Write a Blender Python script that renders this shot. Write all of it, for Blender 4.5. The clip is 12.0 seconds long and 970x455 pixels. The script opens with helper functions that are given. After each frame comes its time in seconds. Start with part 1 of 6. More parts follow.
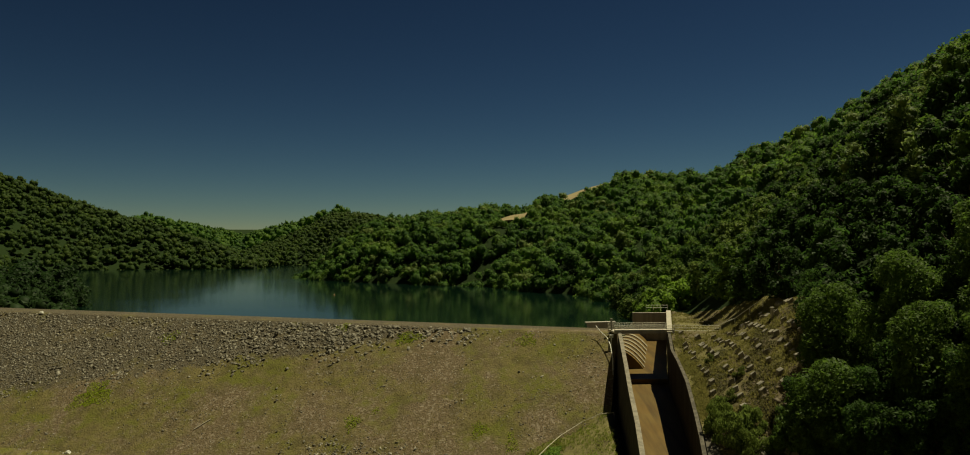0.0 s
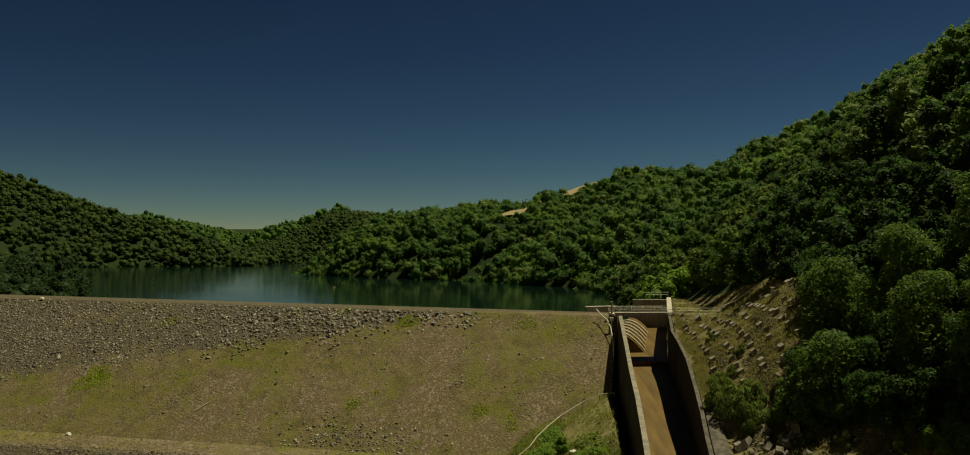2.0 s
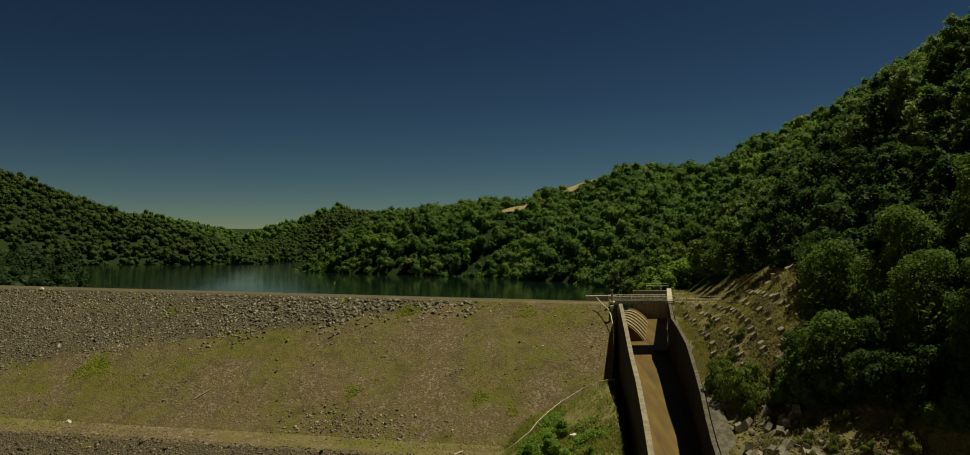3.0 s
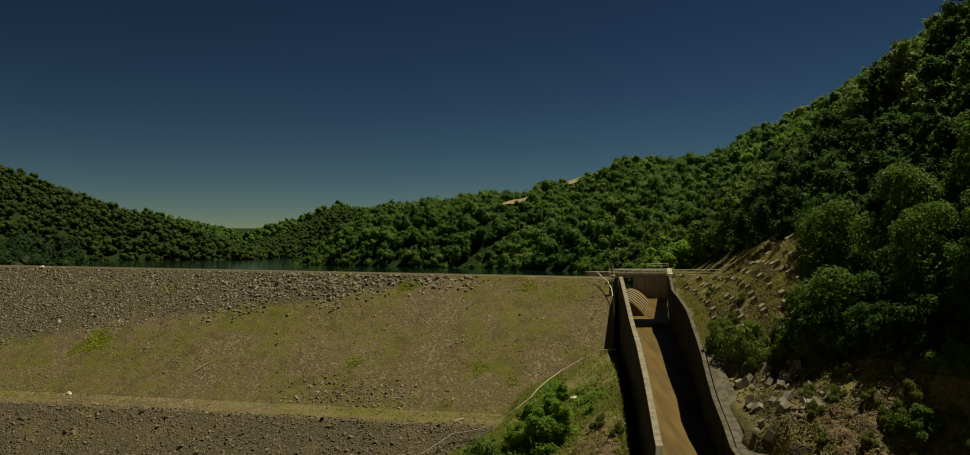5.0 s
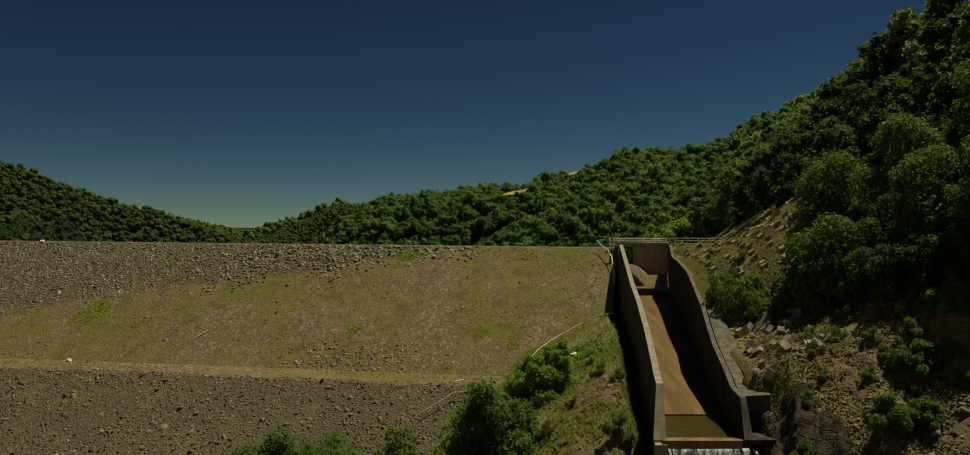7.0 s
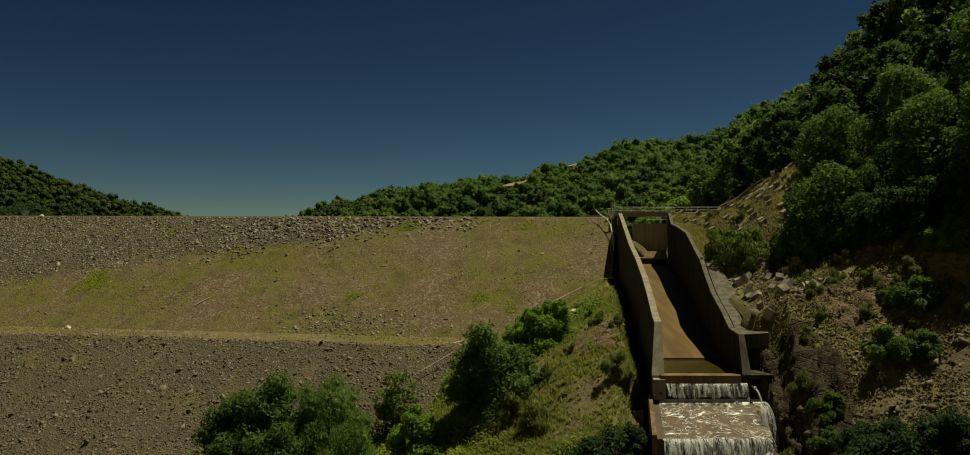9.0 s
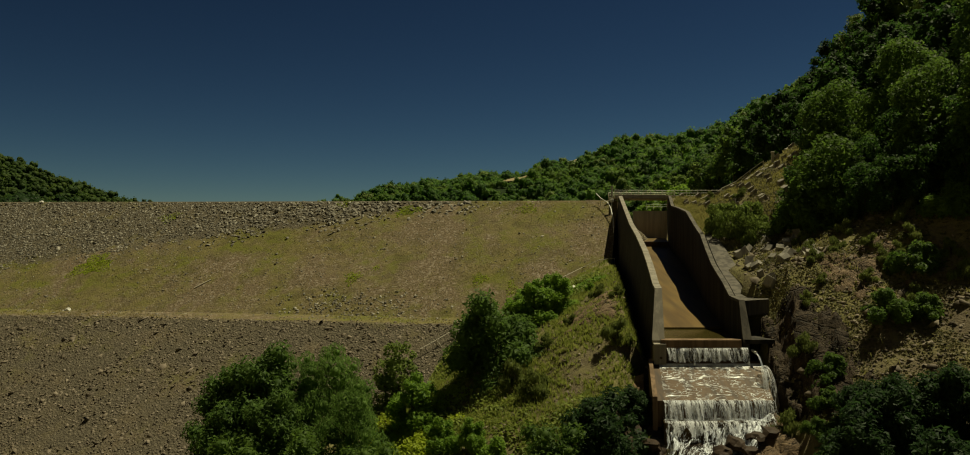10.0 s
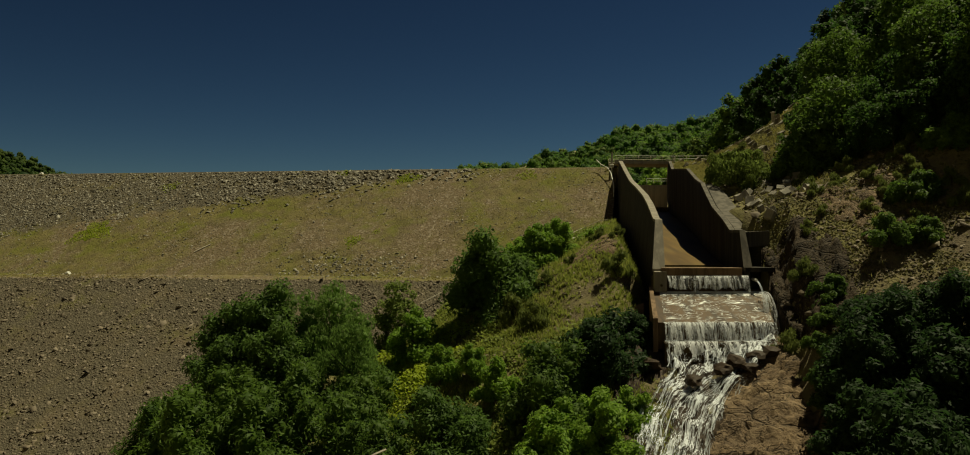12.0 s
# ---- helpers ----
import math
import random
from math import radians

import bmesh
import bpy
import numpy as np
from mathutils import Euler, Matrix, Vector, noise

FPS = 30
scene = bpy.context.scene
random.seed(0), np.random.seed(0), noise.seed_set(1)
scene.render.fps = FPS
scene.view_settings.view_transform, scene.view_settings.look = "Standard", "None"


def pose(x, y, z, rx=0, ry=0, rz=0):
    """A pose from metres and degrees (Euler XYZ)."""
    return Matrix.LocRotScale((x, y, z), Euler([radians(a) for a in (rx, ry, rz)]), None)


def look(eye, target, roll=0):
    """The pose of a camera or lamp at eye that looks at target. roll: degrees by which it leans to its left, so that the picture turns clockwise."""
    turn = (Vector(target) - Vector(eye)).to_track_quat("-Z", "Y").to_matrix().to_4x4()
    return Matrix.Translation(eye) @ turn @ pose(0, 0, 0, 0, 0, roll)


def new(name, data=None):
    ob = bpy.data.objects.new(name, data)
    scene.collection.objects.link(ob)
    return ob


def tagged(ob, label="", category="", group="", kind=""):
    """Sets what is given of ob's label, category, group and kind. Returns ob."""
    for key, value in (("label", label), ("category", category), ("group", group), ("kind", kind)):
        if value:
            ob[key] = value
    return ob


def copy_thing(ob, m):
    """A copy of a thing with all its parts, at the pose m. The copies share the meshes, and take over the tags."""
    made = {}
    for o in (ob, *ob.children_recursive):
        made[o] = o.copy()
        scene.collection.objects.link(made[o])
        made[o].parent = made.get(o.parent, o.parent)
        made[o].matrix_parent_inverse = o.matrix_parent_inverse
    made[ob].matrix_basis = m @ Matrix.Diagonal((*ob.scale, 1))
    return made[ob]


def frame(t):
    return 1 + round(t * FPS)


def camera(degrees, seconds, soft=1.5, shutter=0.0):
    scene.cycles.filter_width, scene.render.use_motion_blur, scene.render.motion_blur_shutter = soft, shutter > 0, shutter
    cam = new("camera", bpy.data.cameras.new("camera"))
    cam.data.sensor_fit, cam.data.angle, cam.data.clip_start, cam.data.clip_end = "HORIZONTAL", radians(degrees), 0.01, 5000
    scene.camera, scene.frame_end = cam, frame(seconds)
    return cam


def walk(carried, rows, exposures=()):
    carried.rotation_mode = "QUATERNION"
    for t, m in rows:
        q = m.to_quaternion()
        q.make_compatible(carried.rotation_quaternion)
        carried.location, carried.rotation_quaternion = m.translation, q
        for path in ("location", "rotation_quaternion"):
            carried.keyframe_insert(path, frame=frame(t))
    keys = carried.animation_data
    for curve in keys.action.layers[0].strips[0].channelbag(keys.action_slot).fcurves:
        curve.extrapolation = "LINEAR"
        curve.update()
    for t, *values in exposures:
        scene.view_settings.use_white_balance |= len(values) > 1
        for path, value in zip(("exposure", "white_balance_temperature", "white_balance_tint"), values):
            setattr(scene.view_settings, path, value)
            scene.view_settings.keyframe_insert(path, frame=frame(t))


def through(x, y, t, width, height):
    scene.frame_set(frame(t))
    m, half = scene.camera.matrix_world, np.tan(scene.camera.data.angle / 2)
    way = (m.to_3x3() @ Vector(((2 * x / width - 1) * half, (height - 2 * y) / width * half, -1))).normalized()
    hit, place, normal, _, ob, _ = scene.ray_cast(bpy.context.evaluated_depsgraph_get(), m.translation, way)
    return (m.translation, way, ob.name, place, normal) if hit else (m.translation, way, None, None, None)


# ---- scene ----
cam = camera(65.0, 12.0, soft=1.0)
# seconds, eye x, y, z: a plumb descent in front of the dam, level gimbal
PATH = [
    (0.0, 0.00, 0.00, 11.60), (0.5, -0.01, -0.03, 11.10), (1.0, -0.02, -0.03, 10.51), (1.5, -0.03, 0.01, 9.80),
    (2.0, -0.06, 0.08, 8.90), (2.5, -0.08, 0.14, 7.99), (3.0, -0.09, 0.19, 7.05), (5.0, -0.15, 0.31, 2.90),
    (5.5, -0.18, 0.36, 1.70), (6.0, -0.22, 0.41, 0.43), (6.5, -0.21, 0.46, -0.77), (7.0, -0.16, 0.51, -1.99),
    (9.0, -0.03, 0.65, -6.82), (9.5, -0.03, 0.70, -8.08), (10.0, -0.05, 0.77, -9.45), (10.5, -0.07, 0.84, -10.76),
    (11.0, -0.07, 0.90, -12.14), (11.5, -0.07, 0.95, -13.43), (12.0, -0.07, 0.99, -14.80),
]
LOOK = (-0.12, 7500, -8)             # stops, kelvin, tint
walk(cam, [(t, pose(x, y, z, 91.86, 0, 0)) for t, x, y, z in PATH], [(0.0, *LOOK), (12.0, *LOOK)])

# ---- light ----
SUN_EL, SUN_AZ = 66.0, 58.0          # degrees; azimuth clockwise from +y
world = bpy.data.worlds.new("sky")
scene.world = world
world.use_nodes = True
wt = world.node_tree
sky = wt.nodes.new("ShaderNodeTexSky")
sky.sky_type = "NISHITA"
sky.sun_disc = False
sky.sun_elevation, sky.sun_rotation = radians(SUN_EL), radians(SUN_AZ)
sky.altitude, sky.air_density, sky.dust_density, sky.ozone_density = 300, 0.8, 0.0, 10.0
wt.nodes["Background"].inputs["Strength"].default_value = 0.001


def sky_times(a, b):
    """The product of two colours."""
    n = wt.nodes.new("ShaderNodeMix")
    n.data_type, n.blend_type, n.clamp_result = "RGBA", "MULTIPLY", False
    n.inputs[0].default_value = 1.0
    wt.links.new(a, n.inputs[6])
    if isinstance(b, tuple):
        n.inputs[7].default_value = (*b, 1)
    else:
        wt.links.new(b, n.inputs[7])
    return n.outputs[2]


# a deep, polarised summer sky: pale along the horizon, navy above
deep = sky_times(sky.outputs[0], sky.outputs[0])
wt.links.new(sky_times(deep, (11.8, 6.5, 3.5)), wt.nodes["Background"].inputs["Color"])
sun = new("sun", bpy.data.lights.new("sun", "SUN"))
sun.data.energy, sun.data.angle, sun.data.color = 5.0, radians(0.53), (1.0, 0.90, 0.72)
ce = math.cos(radians(SUN_EL))
to_sun = Vector((ce * math.sin(radians(SUN_AZ)), ce * math.cos(radians(SUN_AZ)), math.sin(radians(SUN_EL))))
sun.matrix_world = look(to_sun * 300, (0, 0, 0))


# ---- materials ----
class Mat:
    """A node material with short words for what is used often."""

    def __init__(self, name, rough=0.8, metal=0.0, spec=0.3):
        self.m = bpy.data.materials.new(name)
        self.m.use_nodes = True
        self.t = self.m.node_tree
        self.b = self.t.nodes["Principled BSDF"]
        self.b.inputs["Roughness"].default_value = rough
        self.b.inputs["Metallic"].default_value = metal
        self.b.inputs["Specular IOR Level"].default_value = spec
        self.pos = self.t.nodes.new("ShaderNodeNewGeometry").outputs["Position"]

    def node(self, kind, **sockets):
        n = self.t.nodes.new(kind)
        for k, v in sockets.items():
            self.put(n, k, v)
        return n

    def put(self, n, k, v):
        s = n.inputs[k if not k.startswith("_") else int(k[1:])]
        if isinstance(v, bpy.types.NodeSocket):
            self.t.links.new(v, s)
        else:
            s.default_value = v

    def mapped(self, scale=(1, 1, 1), turn=(0, 0, 0), source=None):
        n = self.node("ShaderNodeMapping", Vector=source or self.pos)
        n.inputs["Scale"].default_value = scale
        n.inputs["Rotation"].default_value = [radians(a) for a in turn]
        return n.outputs[0]

    def noise(self, scale, detail=4.0, rough=0.55, vector=None, lift=0.0):
        n = self.node("ShaderNodeTexNoise", Vector=vector or self.pos, Scale=scale, Detail=detail, Roughness=rough)
        n.inputs["Distortion"].default_value = lift
        return n.outputs["Fac"]

    def cells(self, scale, feature="F1", vector=None, out="Distance"):
        n = self.node("ShaderNodeTexVoronoi", Vector=vector or self.pos, Scale=scale)
        n.feature = feature
        return n.outputs[out]

    def ramp(self, fac, *stops):
        n = self.node("ShaderNodeValToRGB", Fac=fac)
        e = n.color_ramp.elements
        while len(e) < len(stops):
            e.new(0.5)
        for el, (p, c) in zip(e, stops):
            el.position = p
            el.color = (c, c, c, 1) if isinstance(c, (int, float)) else (*c, 1)
        return n.outputs["Color"]

    def mix(self, fac, a, b, how="MIX"):
        n = self.t.nodes.new("ShaderNodeMix")
        n.data_type, n.blend_type = "RGBA", how
        for i, v in ((0, fac), (6, a), (7, b)):
            if isinstance(v, bpy.types.NodeSocket):
                self.t.links.new(v, n.inputs[i])
            elif i == 0:
                n.inputs[0].default_value = v
            else:
                n.inputs[i].default_value = (*v, 1)
        return n.outputs[2]

    def math(self, how, a, b=0.0):
        n = self.t.nodes.new("ShaderNodeMath")
        n.operation = how
        self.put(n, "_0", a)
        self.put(n, "_1", b)
        return n.outputs[0]

    def split(self, v=None):
        return self.node("ShaderNodeSeparateXYZ", Vector=v or self.pos).outputs

    def bump(self, height, strength=0.5, distance=0.1):
        n = self.node("ShaderNodeBump", Height=height, Strength=strength, Distance=distance)
        self.t.links.new(n.outputs[0], self.b.inputs["Normal"])

    def colour(self, c):
        self.put(self.b, "Base Color", (*c, 1) if isinstance(c, tuple) else c)
        return self.m

    def leafy(self, c, through=0.3):
        """Thin leaves: some light shines through them."""
        tr = self.node("ShaderNodeBsdfTranslucent", Color=c)
        mx = self.node("ShaderNodeMixShader", Fac=through)
        self.colour(c)
        self.t.links.new(self.b.outputs[0], mx.inputs[1])
        self.t.links.new(tr.outputs[0], mx.inputs[2])
        self.t.links.new(mx.outputs[0], self.t.nodes["Material Output"].inputs["Surface"])
        return self.m


def leaf_material(name, dark, mid, light, through=0.55, patch=0.16, own=False, ruffle=0.0):
    k = Mat(name, rough=0.6, spec=0.2)
    island = k.node("ShaderNodeNewGeometry").outputs["Random Per Island"]
    big = k.node("ShaderNodeObjectInfo").outputs["Random"] if own else k.ramp(k.noise(patch, 2), (0.3, 0.0), (0.7, 1.0))
    base = k.mix(big, dark, mid)
    small = k.ramp(k.math("ADD", k.math("MULTIPLY", island, 0.55), k.math("MULTIPLY", k.noise(1.1, 2), 0.5)), (0.3, 0.0), (0.95, 1.0))
    if ruffle:
        k.bump(k.noise(1.1, 4, 0.7), 1.0, ruffle)
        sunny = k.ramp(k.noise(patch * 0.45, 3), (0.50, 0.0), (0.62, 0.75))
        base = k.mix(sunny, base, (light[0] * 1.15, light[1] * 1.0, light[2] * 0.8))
    return k.leafy(k.mix(small, base, light), through)


leaf_oak = leaf_material("leaf_oak", (0.048, 0.094, 0.020), (0.082, 0.142, 0.026), (0.145, 0.225, 0.040), own=True)
leaf_bright = leaf_material("leaf_bright", (0.115, 0.215, 0.030), (0.165, 0.270, 0.038), (0.265, 0.390, 0.060), own=True)
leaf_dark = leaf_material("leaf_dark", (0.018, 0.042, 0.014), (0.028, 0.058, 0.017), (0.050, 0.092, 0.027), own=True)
leaf_bushy = leaf_material("leaf_bushy", (0.055, 0.105, 0.025), (0.084, 0.145, 0.031), (0.142, 0.226, 0.048), own=True)
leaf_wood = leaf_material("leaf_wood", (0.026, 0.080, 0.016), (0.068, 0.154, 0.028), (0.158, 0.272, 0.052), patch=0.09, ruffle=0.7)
far_blossom = leaf_material("far_blossom", (0.090, 0.150, 0.035), (0.150, 0.215, 0.055), (0.300, 0.370, 0.120), patch=0.2)
# far hill leaves, darkened for a slope that faces away from the sun
leaf_hill_shade = leaf_material("leaf_hill_shade", (0.028, 0.058, 0.015), (0.055, 0.100, 0.022), (0.105, 0.165, 0.036), patch=0.12, ruffle=0.6)
forest_oak = leaf_material("forest_oak", (0.023, 0.054, 0.012), (0.040, 0.090, 0.018), (0.105, 0.188, 0.039), own=True, through=0.62)
forest_bright = leaf_material("forest_bright", (0.046, 0.094, 0.016), (0.080, 0.146, 0.024), (0.190, 0.285, 0.050), own=True, through=0.55)
forest_blossom = leaf_material("forest_blossom", (0.044, 0.088, 0.016), (0.074, 0.132, 0.024), (0.310, 0.390, 0.115), own=True, through=0.5)
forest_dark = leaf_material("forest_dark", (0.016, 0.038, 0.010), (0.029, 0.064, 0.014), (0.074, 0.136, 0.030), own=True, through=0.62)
leaf_weed = leaf_material("leaf_weed", (0.280, 0.345, 0.030), (0.330, 0.400, 0.036), (0.390, 0.460, 0.055))
leaf_willow = leaf_material("leaf_willow", (0.100, 0.175, 0.042), (0.135, 0.226, 0.052), (0.210, 0.330, 0.078), own=True)
leaf_bank_broom = leaf_material("leaf_bank_broom", (0.095, 0.120, 0.036), (0.140, 0.165, 0.044), (0.205, 0.245, 0.066), own=True)
leaf_broom = leaf_material("leaf_broom", (0.125, 0.175, 0.045), (0.180, 0.230, 0.054), (0.245, 0.315, 0.078), own=True)
straw = leaf_material("dry_grass", (0.190, 0.165, 0.050), (0.240, 0.205, 0.065), (0.330, 0.280, 0.120), patch=0.3, through=0.5)


def bark_material():
    k = Mat("bark", rough=0.9)
    n = k.noise(6, 5, vector=k.mapped((1, 1, 0.25)))
    k.bump(n, 0.8, 0.05)
    return k.colour(k.mix(n, (0.035, 0.026, 0.018), (0.10, 0.078, 0.055)))


def soil_material():
    """Bank and hill soil: dry grass, brown earth, stony rubble."""
    k = Mat("bank_soil", rough=0.95, spec=0.1)
    wide, mid, fine = k.noise(0.12, 4), k.noise(0.7, 5), k.noise(6, 4)
    earth = k.mix(fine, (0.085, 0.066, 0.042), (0.175, 0.140, 0.094))
    grass = k.mix(mid, (0.145, 0.130, 0.050), (0.260, 0.220, 0.100))
    grass = k.mix(k.ramp(fine, (0.35, 0.0), (0.7, 0.6)), grass, (0.092, 0.105, 0.034))
    mask = k.ramp(k.math("ADD", wide, k.math("MULTIPLY", mid, 0.45)), (0.60, 0.0), (0.80, 0.9))
    k.bump(k.math("ADD", mid, k.math("MULTIPLY", fine, 0.5)), 0.9, 0.25)
    return k.colour(k.mix(mask, earth, grass))


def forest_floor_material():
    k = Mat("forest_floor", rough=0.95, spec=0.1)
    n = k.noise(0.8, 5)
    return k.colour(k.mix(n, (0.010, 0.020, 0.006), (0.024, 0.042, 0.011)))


def stone_material(name, dark, light, tint):
    k = Mat(name, rough=0.85, spec=0.2)
    island = k.node("ShaderNodeNewGeometry").outputs["Random Per Island"]
    wide = k.ramp(k.noise(0.09, 3), (0.35, 0.0), (0.68, 1.0))
    c = k.mix(k.ramp(island, (0.0, 0.0), (0.6, 0.35), (1.0, 1.0)), dark, light)
    c = k.mix(k.math("MULTIPLY", wide, 0.5), c, tint)
    fine = k.noise(7, 5)
    k.bump(fine, 0.5, 0.05)
    return k.colour(k.mix(0.4, c, k.mix(fine, (0.4, 0.4, 0.4), (1.0, 1.0, 1.0)), "MULTIPLY"))


def concrete_material(name, a, b, streak=0.7):
    k = Mat(name, rough=0.85, spec=0.25)
    run = k.noise(1.5, 4, 0.6, vector=k.mapped((1.0, 1.0, 0.06)))
    blot = k.noise(0.5, 5)
    fine = k.noise(14, 4)
    c = k.mix(blot, a, b)
    c = k.mix(k.math("MULTIPLY", k.ramp(run, (0.45, 0.0), (0.56, 1.0)), streak), c, tuple(0.18 * v for v in a))
    k.bump(k.math("ADD", fine, k.math("MULTIPLY", blot, 2.0)), 0.35, 0.03)
    return k.colour(k.mix(k.ramp(fine, (0.3, 0.3), (0.7, 0.0)), c, tuple(0.4 * v for v in b)))


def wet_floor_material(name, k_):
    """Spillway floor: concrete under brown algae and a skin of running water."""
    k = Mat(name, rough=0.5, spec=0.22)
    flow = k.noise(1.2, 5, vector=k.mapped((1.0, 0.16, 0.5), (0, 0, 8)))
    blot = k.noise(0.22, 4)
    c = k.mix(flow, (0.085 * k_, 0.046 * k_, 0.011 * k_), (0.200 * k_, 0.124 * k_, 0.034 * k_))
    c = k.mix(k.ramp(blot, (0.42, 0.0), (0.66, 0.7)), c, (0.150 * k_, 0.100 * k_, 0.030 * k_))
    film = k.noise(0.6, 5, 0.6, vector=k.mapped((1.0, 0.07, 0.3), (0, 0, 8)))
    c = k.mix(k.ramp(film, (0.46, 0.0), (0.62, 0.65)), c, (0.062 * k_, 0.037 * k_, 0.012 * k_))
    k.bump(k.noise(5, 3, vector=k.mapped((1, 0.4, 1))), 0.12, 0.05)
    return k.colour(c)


def rust_floor_material():
    """The apron: iron-brown wet concrete with dark runs."""
    k = Mat("wet_apron", rough=0.55, spec=0.15)
    run = k.noise(1.6, 5, 0.6, vector=k.mapped((1.0, 0.22, 0.3)))
    c = k.mix(k.noise(0.7, 4), (0.070, 0.038, 0.016), (0.130, 0.076, 0.034))
    c = k.mix(k.ramp(run, (0.46, 0.0), (0.62, 0.7)), c, (0.026, 0.017, 0.011))
    k.bump(run, 0.2, 0.04)
    return k.colour(c)


def water_material():
    k = Mat("reservoir_water", rough=0.08, spec=0.5)
    k.b.inputs["IOR"].default_value = 1.33
    ripple = k.noise(0.9, 3, vector=k.mapped((1, 0.6, 1)))
    gust = k.ramp(k.noise(0.010, 3, vector=k.mapped((0.6, 1.6, 1))), (0.42, 0.12), (0.62, 1.0))
    k.bump(k.math("MULTIPLY", ripple, gust), 0.10, 0.35)
    return k.colour((0.004, 0.014, 0.009))


def foam_material():
    k = Mat("white_water", rough=0.5, spec=0.4)
    return k.leafy(k.mix(k.noise(3.0, 4), (0.60, 0.64, 0.70), (0.84, 0.87, 0.92)), 0.5)


def running_water_material(name, through, dim, bright, *lace):
    """White strands on thin clear water: across the flow u, along it v, both in metres."""
    k = Mat(name, rough=0.35, spec=0.4)
    uv = k.node("ShaderNodeTexCoord").outputs["UV"]
    warp = k.node("ShaderNodeTexNoise", Vector=uv, Scale=0.8, Detail=3.0).outputs["Color"]
    uv = k.mix(0.45, uv, warp, "ADD")
    broad = k.noise(1.0, 4, 0.6, k.mapped((1.5, 0.60, 1), source=uv), 0.8)
    strand = k.noise(1.0, 5, 0.7, k.mapped((7.5, 1.7, 1), source=uv), 0.6)
    spray = k.noise(1.0, 3, 0.7, k.mapped((17.0, 9.0, 1), source=uv))
    sum_ = k.math("ADD", k.math("ADD", k.math("MULTIPLY", broad, 0.9), k.math("MULTIPLY", strand, 0.85)), k.math("MULTIPLY", spray, 0.70))
    cover = k.ramp(k.math("MULTIPLY", sum_, 0.5), *lace)
    k.bump(k.math("ADD", strand, k.math("MULTIPLY", spray, 0.5)), 0.8, 0.12)
    k.leafy(k.mix(spray, dim, bright), through)
    return see_through(k, cover)


def see_through(k, cover):
    """Lets what lies behind show where the cover is low."""
    out = k.t.nodes["Material Output"].inputs["Surface"]
    front = out.links[0].from_socket
    mx = k.node("ShaderNodeMixShader", Fac=cover)
    k.t.links.new(k.node("ShaderNodeBsdfTransparent").outputs[0], mx.inputs[1])
    k.t.links.new(front, mx.inputs[2])
    k.t.links.new(mx.outputs[0], out)
    return k.m


def rippled_skin_material():
    """A sliding skin of water with a broken net of white crests."""
    k = Mat("rippled_water", rough=0.3, spec=0.5)
    def crest(scale, stretch, thin, turn):
        n = k.noise(scale, 1.2, 0.5, k.mapped(stretch, (0, 0, turn)), 1.6)
        return k.ramp(k.math("ABSOLUTE", k.math("SUBTRACT", n, 0.5)), (0.0, 1.0), (thin, 0.7), (thin * 2.2, 0.0))
    net = k.math("MAXIMUM", crest(0.8, (0.75, 1.5, 1), 0.010, 6.0), crest(1.3, (0.6, 1.5, 1), 0.011, -14.0))
    broken = k.ramp(k.noise(0.9, 4, 0.7), (0.42, 0.0), (0.52, 0.95))
    fine = k.ramp(k.noise(7.0, 3, 0.7, k.mapped((1, 0.5, 1))), (0.56, 0.0), (0.70, 0.9))
    x, y, z = k.split()
    churn = k.ramp(k.math("ADD", k.math("MULTIPLY", k.math("SUBTRACT", y, 56.5), 0.85), k.math("MULTIPLY", k.math("SUBTRACT", k.noise(2.5, 4), 0.5), 1.6)), (0.15, 0.0), (0.8, 0.9))
    cover = k.math("MAXIMUM", k.math("MULTIPLY", net, broken), k.math("MAXIMUM", k.math("MULTIPLY", fine, 0.02), churn))
    k.bump(cover, 0.5, 0.08)
    k.colour((0.80, 0.80, 0.78))
    return see_through(k, cover)


